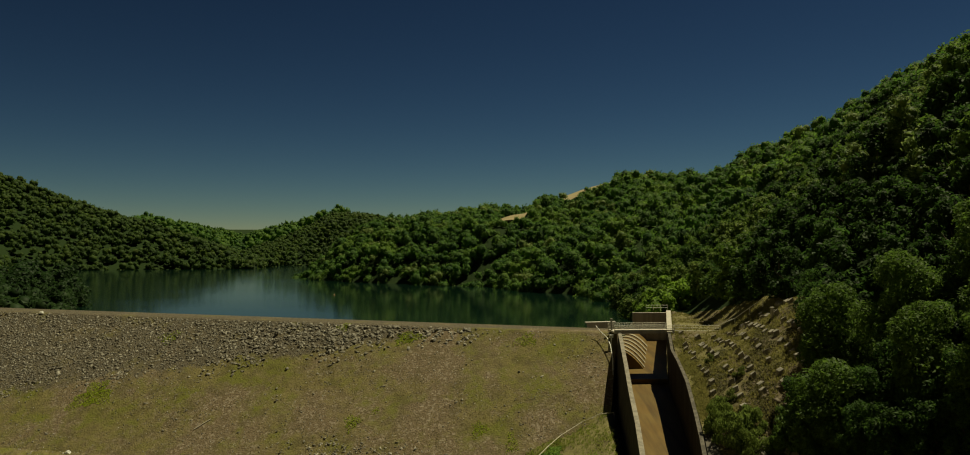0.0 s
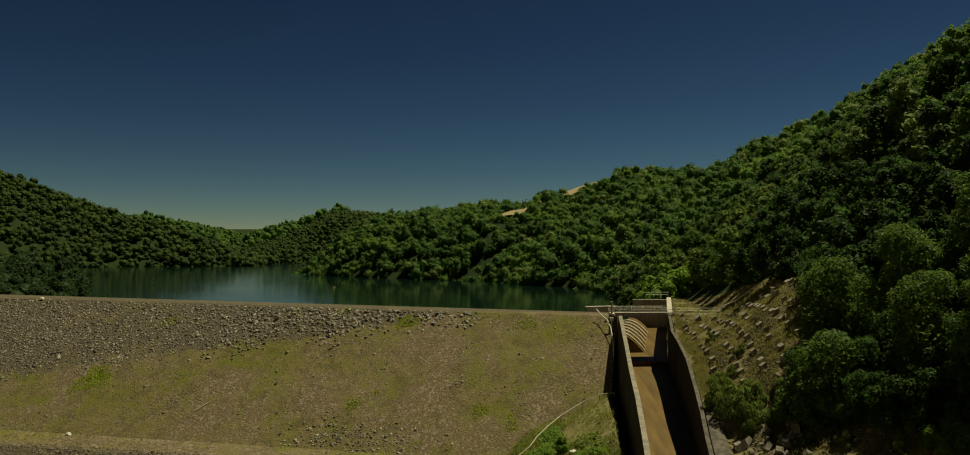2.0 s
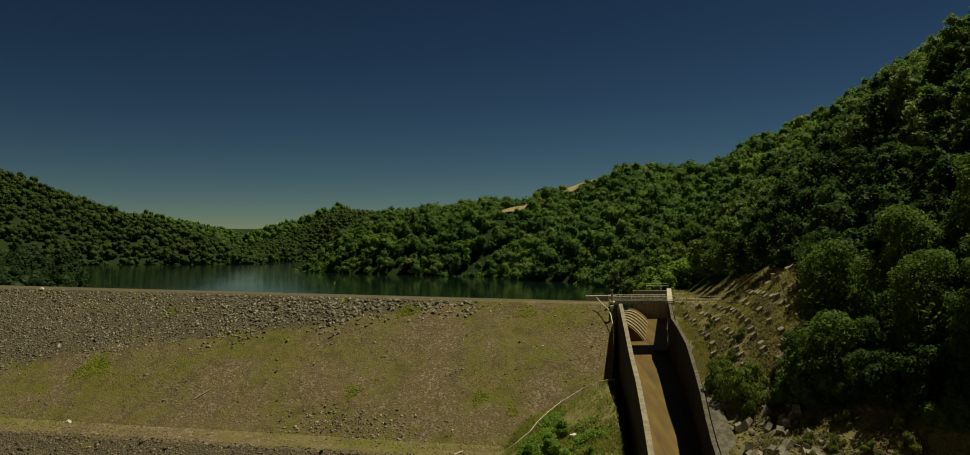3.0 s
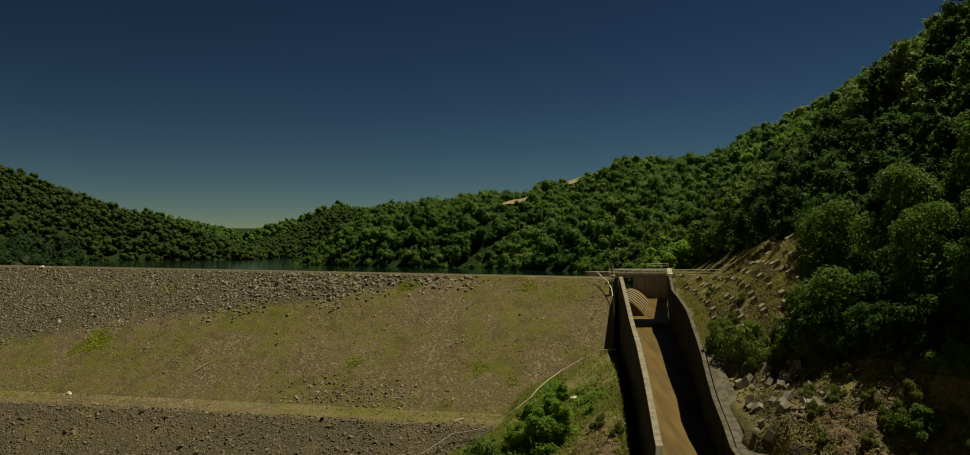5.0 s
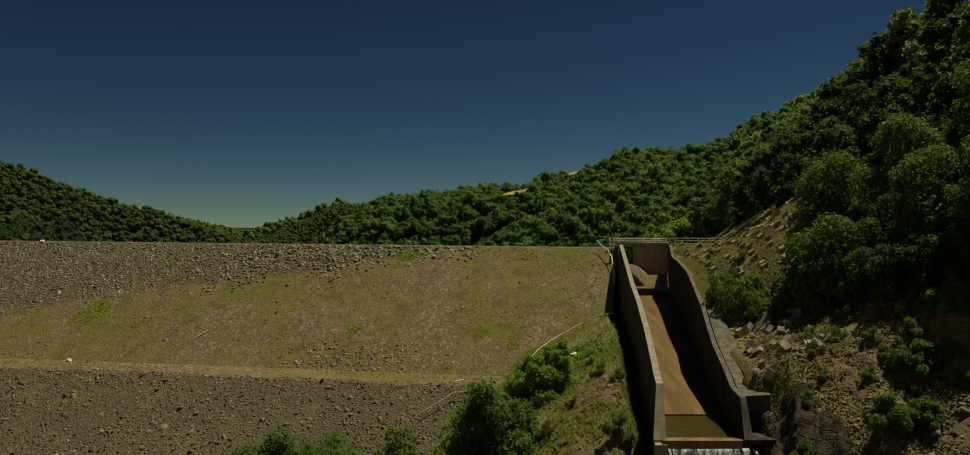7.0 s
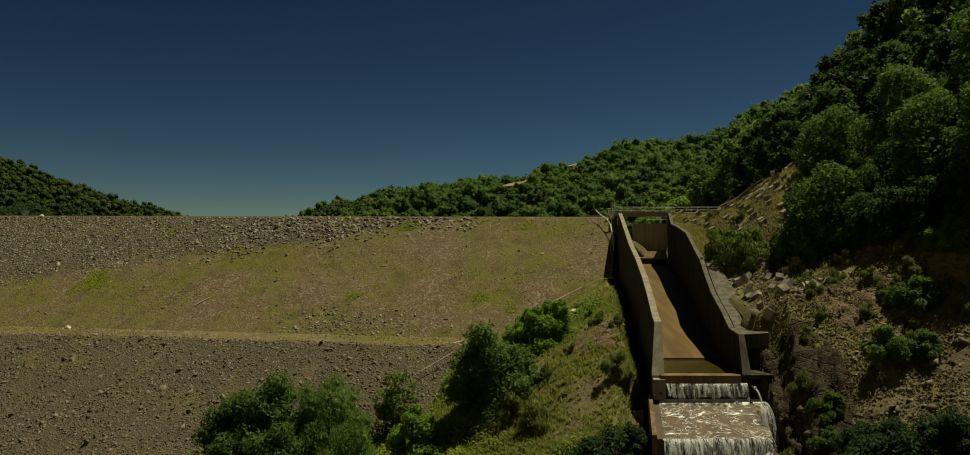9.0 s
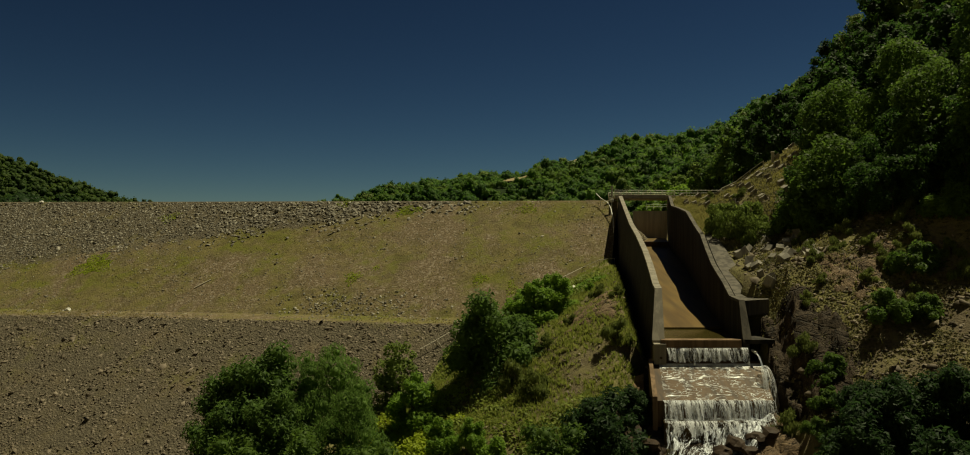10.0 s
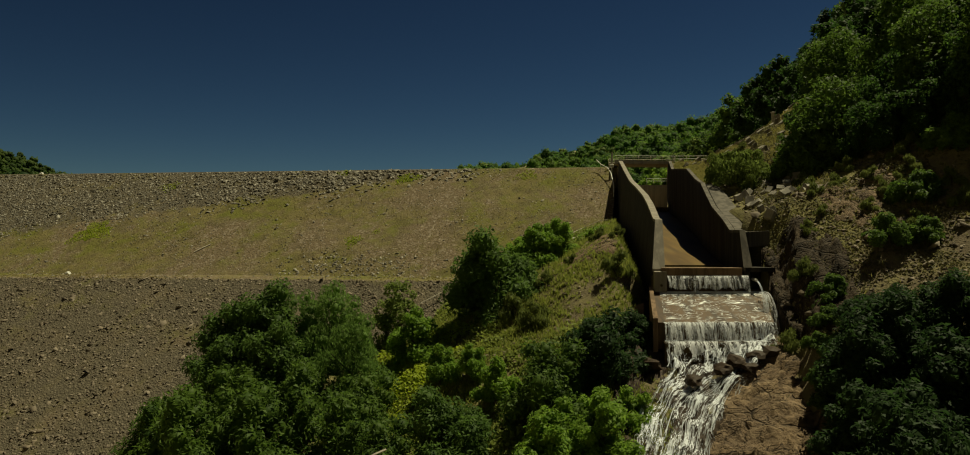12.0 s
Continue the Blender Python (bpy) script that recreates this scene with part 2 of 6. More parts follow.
def rock_material(name, k_):
    k = Mat(name, rough=0.85, spec=0.2)
    n, f, wide = k.noise(0.5, 6), k.noise(2.0, 8, 0.68), k.noise(0.25, 3)
    warp = k.node("ShaderNodeTexNoise", Vector=k.pos, Scale=0.9, Detail=4.0).outputs["Color"]
    bent = k.mix(0.7, k.mapped((0.6, 1.0, 1.3), (20, 30, 35)), warp, "ADD")
    seam = k.ramp(k.cells(0.5, "DISTANCE_TO_EDGE", bent), (0.0, 1.0), (0.012, 0.6), (0.04, 0.0))
    c = k.mix(k.ramp(n, (0.3, 0.0), (0.7, 1.0)), (0.105, 0.070, 0.042), (0.225, 0.158, 0.096))
    c = k.mix(k.ramp(f, (0.36, 0.8), (0.58, 0.0)), c, (0.055, 0.038, 0.025))
    c = k.mix(k.ramp(wide, (0.52, 0.0), (0.68, 0.55)), c, (0.10, 0.070, 0.048))
    seam = k.math("MULTIPLY", seam, k.ramp(k.noise(0.9, 3), (0.38, 0.0), (0.54, 0.9)))
    chip = k.ramp(k.cells(1.7, "DISTANCE_TO_EDGE", k.mix(0.5, k.mapped((0.5, 1.2, 1.5), (10, 40, 50)), warp, "ADD")), (0.0, 0.9), (0.025, 0.5), (0.07, 0.0))
    seam = k.math("MAXIMUM", seam, k.math("MULTIPLY", chip, k.ramp(k.noise(0.55, 4, 0.6, k.mapped((1, 1, 1), (0, 0, 70))), (0.48, 0.0), (0.60, 0.9))))
    c = k.mix(seam, c, (0.035, 0.025, 0.018))
    k.bump(k.math("SUBTRACT", k.math("MULTIPLY", f, 1.5), seam), 1.0, 0.26)
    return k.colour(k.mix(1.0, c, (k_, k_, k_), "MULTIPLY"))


def paint_material(name, c, rough=0.5):
    k = Mat(name, rough=rough)
    n = k.noise(7, 4)
    return k.colour(k.mix(k.ramp(n, (0.45, 0.0), (0.75, 0.55)), c, (c[0] * 0.5, c[1] * 0.46, c[2] * 0.4)))


bark, soil, litter = bark_material(), soil_material(), forest_floor_material()
rubble = stone_material("dam_stone", (0.085, 0.076, 0.060), (0.420, 0.385, 0.320), (0.150, 0.132, 0.098))
concrete = concrete_material("old_concrete", (0.20, 0.175, 0.14), (0.33, 0.295, 0.245))
coping_concrete = concrete_material("coping_concrete", (0.22, 0.195, 0.155), (0.36, 0.32, 0.26), 0.35)
# streaked wall concrete; the dark of the unlit faces is put into this colour
concrete_dark = concrete_material("weathered_shaded_concrete", (0.018, 0.0155, 0.0125), (0.066, 0.058, 0.047), 0.85)
grey_concrete = concrete_material("grey_concrete", (0.090, 0.078, 0.062), (0.175, 0.153, 0.124), 0.55)
concrete_pale = concrete_material("pale_concrete", (0.42, 0.385, 0.32), (0.62, 0.57, 0.49), 0.25)
wet_floor, water, foam, rock = wet_floor_material("wet_floor", 1.0), water_material(), foam_material(), rock_material("bank_rock", 1.35)
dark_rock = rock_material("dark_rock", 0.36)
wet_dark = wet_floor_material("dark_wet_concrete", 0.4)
wet_apron = rust_floor_material()
falling_water, running_water, rippled_skin = running_water_material("falling_water", 0.35, (0.84, 0.86, 0.90), (0.97, 0.98, 1.0), (0.57, 0.0), (0.61, 0.6), (0.66, 1.0)), running_water_material("running_water", 0.12, (0.80, 0.85, 0.92), (0.92, 0.95, 1.0), (0.608, 0.0), (0.638, 0.6), (0.685, 1.0)), rippled_skin_material()
rail_paint = paint_material("rail_paint", (0.88, 0.86, 0.78))
timber = paint_material("weathered_timber", (0.56, 0.51, 0.42), 0.8)
white_paint = paint_material("white_paint", (0.78, 0.76, 0.70))


# ---- building helpers ----
def fast_mesh(name, verts, faces, material=None, smooth=False):
    """A mesh from arrays: verts (n, 3), faces (m, k)."""
    verts, faces = np.asarray(verts, np.float32), np.asarray(faces, np.int32)
    me = bpy.data.meshes.new(name)
    me.vertices.add(len(verts))
    me.vertices.foreach_set("co", verts.ravel())
    me.loops.add(faces.size)
    me.loops.foreach_set("vertex_index", faces.ravel())
    me.polygons.add(len(faces))
    me.polygons.foreach_set("loop_start", np.arange(len(faces), dtype=np.int32) * faces.shape[1])
    if smooth:
        me.polygons.foreach_set("use_smooth", np.ones(len(faces), bool))
    me.update(calc_edges=True)
    if material:
        me.materials.append(material)
    return me


def part(name, bm, material, parent=None, label=""):
    """Links a bmesh or a mesh as one object under a thing or a part."""
    if isinstance(bm, bmesh.types.BMesh):
        bmesh.ops.recalc_face_normals(bm, faces=bm.faces)
        me = bpy.data.meshes.new(name)
        bm.to_mesh(me)
        bm.free()
    else:
        me = bm
    if material and not me.materials:
        me.materials.append(material)
    ob = new(name, me)
    ob.parent = parent
    if label:
        ob["label"] = label
    return ob


def prism(bm, ring_a, ring_b):
    """A closed solid between two rings of equally many points."""
    a, b = [bm.verts.new(p) for p in ring_a], [bm.verts.new(p) for p in ring_b]
    n = len(a)
    for i in range(n):
        bm.faces.new((a[i], a[(i + 1) % n], b[(i + 1) % n], b[i]))
    bm.faces.new(a[::-1])
    bm.faces.new(b)


def loft(rings):
    """A closed solid through a row of rings."""
    bm = bmesh.new()
    vs = [[bm.verts.new(p) for p in r] for r in rings]
    n = len(vs[0])
    for a, b in zip(vs, vs[1:]):
        for i in range(n):
            bm.faces.new((a[i], a[(i + 1) % n], b[(i + 1) % n], b[i]))
    bm.faces.new(vs[0][::-1])
    bm.faces.new(vs[-1])
    return bm


def tube(points, radius, sides=6):
    """A round bar through points."""
    pts = [Vector(p) for p in points]
    rings = []
    for i, p in enumerate(pts):
        d = (pts[min(i + 1, len(pts) - 1)] - pts[max(i - 1, 0)]).normalized()
        side = d.cross(Vector((0, 0, 1)) if abs(d.z) < 0.95 else Vector((1, 0, 0))).normalized()
        up = side.cross(d)
        rings.append([p + radius * (math.cos(a) * side + math.sin(a) * up) for a in np.linspace(0, 2 * math.pi, sides, endpoint=False)])
    return loft(rings)


def box(size, centre=(0, 0, 0), jitter=0.0, bevel=0.03, rnd=random):
    bm = bmesh.new()
    bmesh.ops.create_cube(bm, size=1.0)
    for v in bm.verts:
        v.co = Vector([(c * s + o + rnd.uniform(-jitter, jitter)) for c, s, o in zip(v.co, size, centre)])
    if bevel:
        bmesh.ops.bevel(bm, geom=list(bm.edges), offset=bevel, segments=1, affect="EDGES")
    return bm


def smooth(a, b, v):
    q = np.clip((v - a) / (b - a), 0, 1)
    return q * q * (3 - 2 * q)


def bumps(x, y, size, seed=0):
    """Soft uneven ground, about -1 to 1: a sum of turned waves."""
    r = np.random.RandomState(seed)
    h = 0.0
    for i in range(7):
        a, p, q = r.uniform(0, 6.28), r.uniform(0, 6.28), r.uniform(0.6, 2.2)
        h = h + np.sin((x * math.cos(a) + y * math.sin(a)) * 6.28 * q / size + p) / (q * 3.2)
    return h


# ---- the lie of the land ----
WATER_Z = -4.5
DAM_R, DAM_U, DAM_N = np.array((19.5, 122.0)), np.array((-0.975, 0.222)), np.array((-0.222, -0.975))
SHORE = [(22, 124), (31, 146), (36, 162), (40, 220), (38, 282), (19, 307), (4, 356), (-13, 362), (-71, 408), (-116, 476), (-116, 525),
         (-95, 640), (-150, 760), (-212, 900), (-262, 945), (-470, 1500), (-1500, 4800), (-1540, 4800), (-500, 1500), (-300, 950), (-240, 850),
         (-224, 747), (-260, 715), (-340, 695), (-390, 640), (-330, 450), (-180, 275), (-150, 256), (-121, 226), (-106, 192), (-93, 168), (-87, 154), (-90, 145)]


def shore_distance(x, y):
    """Metres from the reservoir's edge: above 0 on land, below 0 in the water."""
    best, inside = np.full(x.shape, 1e9), np.zeros(x.shape, bool)
    for (ax, ay), (bx, by) in zip(SHORE, SHORE[1:] + SHORE[:1]):
        dx, dy = bx - ax, by - ay
        q = np.clip(((x - ax) * dx + (y - ay) * dy) / (dx * dx + dy * dy), 0, 1)
        best = np.minimum(best, np.hypot(x - ax - q * dx, y - ay - q * dy))
        if dy:
            inside ^= ((ay > y) != (by > y)) & (x < dx * (y - ay) / dy + ax)
    return np.where(inside, -best, best)


def dam_sn(x, y):
    """Along the crest from its end at the spillway, and out from the crest's downstream edge."""
    px, py = x - DAM_R[0], y - DAM_R[1]
    return px * DAM_U[0] + py * DAM_U[1], px * DAM_N[0] + py * DAM_N[1]


def crest_z(s):
    return -1.2 + 0.0125 * s


LEFT_X = ((54, 58.2, 63, 68.6, 75.3, 86.5, 96, 105.5, 112, 117, 119, 168), (12.8, 13.4, 14.15, 14.9, 15.85, 17.4, 18.5, 19.65, 20.35, 20.9, 21.15, 27.5))
RIGHT_X = ((54, 59.2, 63, 66, 71.4, 75, 79.6, 86, 95.5, 104.5, 112, 119, 168), (18.7, 19.4, 19.9, 20.3, 20.95, 21.45, 22.25, 23.5, 25.0, 26.3, 27.2, 28.35, 39.9))


def wall_x(y, right):
    """Spillway walls in plan: the left one nearly straight, the right one in a slow bend, closing in downstream."""
    return np.interp(y, *(RIGHT_X if right else LEFT_X))


WALL_TOP = ((54, 60.5, 63, 68.5, 75, 86.5, 96, 105.5, 112, 117, 126), (-12.6, -12.3, -12.1, -10.6, -9.3, -7.5, -5.9, -3.8, -2.1, -0.9, -0.8))
RIGHT_TOP = ((54, 59.2, 63, 66, 71.4, 75, 79.6, 86, 90, 95.5, 104.5, 112, 117, 126), (-13.3, -13.15, -13.05, -12.1, -10.6, -9.2, -7.65, -6.7, -5.75, -4.45, -3.45, -2.7, -0.9, -0.8))
FLOOR_Y = ((57, 66.4, 117.4, 117.6, 160), (-16.1, -15.9, -8.6, -7.9, -6.5))


def wall_top(y, right=False):
    return np.interp(y, *(RIGHT_TOP if right else WALL_TOP))


def floor_z(y):
    return np.interp(y, *FLOOR_Y)


def gully(y):
    """The stream's bed below the spillway: its middle x and its height."""
    return 17.0 - 0.36 * (62 - y), np.interp(y, (0, 25, 43, 50, 53, 56, 62), (-46, -38, -27.0, -23.4, -22.0, -20.6, -19.0))


def downstream(x, y):
    shift = 6.5 * smooth(98, 118, y)
    right = -44.9 + 0.77 * (x - shift) + 0.175 * np.minimum(y, 118)
    near = -12.4 + 0.39 * (np.minimum(x, 36) - 29.5) + 0.77 * np.maximum(x - 36, 0) + 0.67 * (np.clip(y, 40, 62) - 56.6) + 0.1 * np.maximum(y - 62, 0) - 0.3 * np.maximum(40 - y, 0)
    w = smooth(74, 88, y)
    right = near * (1 - w) + right * w
    left = -16.2 + 0.5 * x - 0.03 * y - 0.45 * np.maximum(66 - y, 0)
    left = np.where(x < -7, left + 0.38 * (-7 - x) - 1.1 * np.maximum(-20 - x, 0), left) - 1.4 * smooth(-79, -67, -y)
    left = left - 0.55 * np.maximum(y - 69, 0) * smooth(4, 8, -x)
    right = right + 0.5 * bumps(x, y, 17, 3) + 0.25 * bumps(x, y, 6, 4)
    left = left + 0.5 * bumps(x, y, 15, 5) + 0.2 * bumps(x, y, 5, 6)
    gx, gz = gully(y)
    dx = np.abs(x - gx)
    foot = 7.5 - 0.35 * np.maximum(y - 52, 0)
    cut = gz + np.where(x > gx, 0.35 * np.clip(dx - 3.6, 0, None) + 2.2 * np.maximum(dx - foot, 0), np.maximum(dx - 3.6, 0))
    low = np.where(x > gx, np.minimum(right, cut), np.minimum(left, cut))
    # beside the spillway the bank meets the wall a little under its top
    bench = np.where(y > 66, wall_top(y, True) - 0.45, -11.85 - 0.62 * (66 - y)) + np.interp(y, (66, 74, 80, 85, 95, 104, 112, 118), (0.10, 0.18, 0.32, 0.60, 0.58, 0.50, 0.30, 0.12)) * (x - wall_x(y, True) - 0.8) + 0.2 * bumps(x, y, 5, 11)
    terrace = np.maximum(left, -13.1 - 0.045 * (104 - y) - 0.30 * np.maximum(70 - y, 0) + 0.26 * np.minimum(x - 12.5, 0.6)) * smooth(2, 8, x) + left * (1 - smooth(2, 8, x))
    trench = floor_z(y) - 2.4 + 2.6 * np.maximum(wall_x(y, False) - 1.3 - x, 0)
    beside_l = np.minimum(np.where(y < 106, terrace, left), trench)
    high = np.where(x > wall_x(y, True) + 1.15, np.maximum(right, bench),
                    np.where(x < wall_x(y, False) - 0.3, beside_l, floor_z(y) - 1.2))
    low = np.where((x > gx + 5.0 + 0.25 * (60 - y)) & (y > 46), np.maximum(low, bench), low)
    w = smooth(57, 66, y)
    z = np.where(x > wall_x(y, True) + 1.15, low * (1 - w) + high * w, np.where(y < 60, low, high))
    return np.maximum(z, -44)


def upstream(x, y):
    d = shore_distance(x, y)
    b = x / np.maximum(y, 60)
    a = np.interp(b, (-0.64, -0.56, -0.43, -0.33, -0.20, -0.15, -0.10, 0.05, 0.10, 0.19, 0.24, 0.30, 0.38, 0.50, 0.64), (128, 112, 82, 58, 88, 64, 48, 46, 56, 73, 69, 69, 101, 114, 130))
    l = np.interp(b, (-0.5, -0.25, -0.15, -0.08, 0.06, 0.19, 0.30, 0.38), (180, 150, 60, 45, 45, 80, 80, 120))
    floor = 0.030 * np.maximum(y - 950, 0)
    h = -6.6 + a * (1 - np.exp(-np.maximum(d, 0) / l)) + floor + smooth(5, 60, d) * (2.2 * bumps(x, y, 120, 8) + 1.0 * bumps(x, y, 35, 9))
    h = np.where((y < 330) & (x < -60), np.minimum(h, -6.6 + (0.32 + 0.22 * smooth(225, 300, y)) * d), h)
    h = np.where(d < 0, np.maximum(-6.6 + 0.5 * d, -14) + floor, h)
    flat = (x > wall_x(y, True) - 0.4) & (x < 60) & (y < 168)
    toe = -0.95 + 0.8 * np.maximum(x - 37 - 0.12 * (y - 118), 0)
    return np.where(flat, np.maximum(np.minimum(h, toe), -0.95), h)


def ground(x, y):
    x, y = np.asarray(x, float), np.asarray(y, float)
    s, n = dam_sn(x, y)
    w = np.where(x > 24, smooth(110, 124, y), (n < -4).astype(float))
    z = (1 - w) * downstream(x, y) + w * upstream(x, y)
    # the side channel behind the bridge, and the flanks beyond the dam's far end
    side = (y >= 62) & (y < 160) & (x > wall_x(y, False) - 0.3) & (x < wall_x(y, True) + np.where(y < 117, 1.15, 0.5))
    z = np.where(side, np.minimum(z, floor_z(y) - 1.2), z)
    z = np.where((x < -95) & (n > -4), np.maximum(z, -30 + 0.6 * (-95 - x)), z)
    return z


def dam_face(s, n):
    """Height of the dam's downstream face."""
    c = crest_z(s)
    return np.where(n < 26, c + (-18 - c) * n / 26.0, np.where(n < 32, -18 - 0.08 * (n - 26), -18.5 - 0.69 * (n - 32)))


def ease(lo, hi, step, far, grow=1.065):
    """Grid lines: even from lo to hi, then wider and wider out to far on both sides."""
    mid = list(np.arange(lo, hi + 0.01, step))
    up, dn, q = [hi], [lo], step
    while up[-1] < far[1]:
        q *= grow
        up.append(up[-1] + q)
    q = step
    while dn[-1] > far[0]:
        q *= grow
        dn.append(dn[-1] - q)
    return np.array(sorted(set(dn[1:] + mid + up[1:])))


def grid_mesh(name, xs, ys, zfun, material):
    gx, gy = np.meshgrid(xs, ys)
    v = np.stack([gx, gy, zfun(gx, gy)], -1).reshape(-1, 3)
    i = (np.arange(len(ys) - 1)[:, None] * len(xs) + np.arange(len(xs) - 1)[None]).ravel()
    return fast_mesh(name, v, np.stack([i, i + 1, i + 1 + len(xs), i + len(xs)], -1), material, True)


def wooded(x, y):
    """Where forest covers the land."""
    s, n = dam_sn(x, y)
    edge = np.interp(y, (40, 58, 62, 72, 86, 100, 118, 135, 165, 175), (31, 40, 36, 34.5, 39.5, 43.5, 44.5, 42.5, 40.5, 35))
    east = (x > edge) & (y > 30)
    north = (y > 170) | ((x < 0) & (n < -7) & (x < -84))
    return (east | north) & ((shore_distance(x, y) > -2) | (y > 1000))


FIELDS = [((4, 414), (20, 410), (30, 445), (8, 450)), ((46, 436), (103, 500), (108, 548), (48, 490)), ((126, 520), (140, 524), (146, 556), (128, 552)),
          ((-445, 1080), (-395, 1085), (-410, 1180), (-470, 1170))]


def in_field(x, y):
    hit = np.zeros(np.shape(x), bool)
    for q in FIELDS:
        ok = np.ones(np.shape(x), bool)
        for (ax, ay), (bx, by) in zip(q, q[1:] + q[:1]):
            ok &= (bx - ax) * (y - ay) - (by - ay) * (x - ax) >= 0
        hit |= ok
    return hit


me = grid_mesh("ground", ease(-14, 46, 0.8, (-4500, 4500)), ease(36, 126, 0.8, (-2500, 4900)), ground, soil)
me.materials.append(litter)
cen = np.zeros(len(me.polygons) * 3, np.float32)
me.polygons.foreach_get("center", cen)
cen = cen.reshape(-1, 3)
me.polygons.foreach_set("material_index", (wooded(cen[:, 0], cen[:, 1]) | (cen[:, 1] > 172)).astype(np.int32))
land = tagged(new("ground", me), "steep valley banks of brown soil, dry grass and rubble", "ground", kind="structure")


def field_material():
    k = Mat("cut_hay", rough=0.95, spec=0.1)
    return k.colour(k.mix(k.noise(0.15, 4), (0.24, 0.19, 0.105), (0.33, 0.27, 0.155)))


hay = field_material()
for q, lift in zip(FIELDS, (1.3, 1.7, 1.7, 1.3)):
    u = np.linspace(0, 1, 9)
    gu, gv = np.meshgrid(u, u)
    c = [np.array(p, float) for p in q]
    pt = (1 - gu)[..., None] * ((1 - gv)[..., None] * c[0] + gv[..., None] * c[3]) + gu[..., None] * ((1 - gv)[..., None] * c[1] + gv[..., None] * c[2])
    pt = pt.reshape(-1, 2)
    v = np.column_stack([pt, ground(pt[:, 0], pt[:, 1]) + lift])
    i = (np.arange(8)[:, None] * 9 + np.arange(8)[None]).ravel()
    f = tagged(new("field", fast_mesh("field", v, np.stack([i, i + 1, i + 10, i + 9], -1), hay, True)), "dry cut hay field on the wooded ridge", "field", kind="structure")

bm = bmesh.new()
far_end = DAM_R + DAM_U * 170 - DAM_N * 9
near_end = DAM_R - DAM_N * 7.5 + DAM_U * -1.2
ring = [(*near_end, WATER_Z), (29.6, 157.5, WATER_Z), (36, 160, WATER_Z), (60, 175, WATER_Z), (60, 1000, WATER_Z), (-900, 1000, WATER_Z), (-900, 300, WATER_Z), (*far_end, WATER_Z)]
bm.faces.new([bm.verts.new(p) for p in ring])
bmesh.ops.triangulate(bm, faces=bm.faces)
lake = part("water", bm, water)
tagged(lake, "dark green reservoir water with soft ripples", "water", kind="structure")


# ---- the dam ----
def dam_body():
    rows = []
    for s in np.linspace(-1.5, 170, 70):
        c = float(crest_z(s))
        prof = [(-16, -9.5), (-7.2, c - 0.5), (-6.6, c - 0.02), (-0.5, c + 0.02), (0.15, c - 0.10), (13, float(dam_face(s, 13))), (26, -18.0), (32, -18.5), (66, float(dam_face(s, 66))), (66, -52), (-16, -52)]
        rows.append([(*(DAM_R + DAM_U * s + DAM_N * n), z) for n, z in prof])
    return loft(rows)


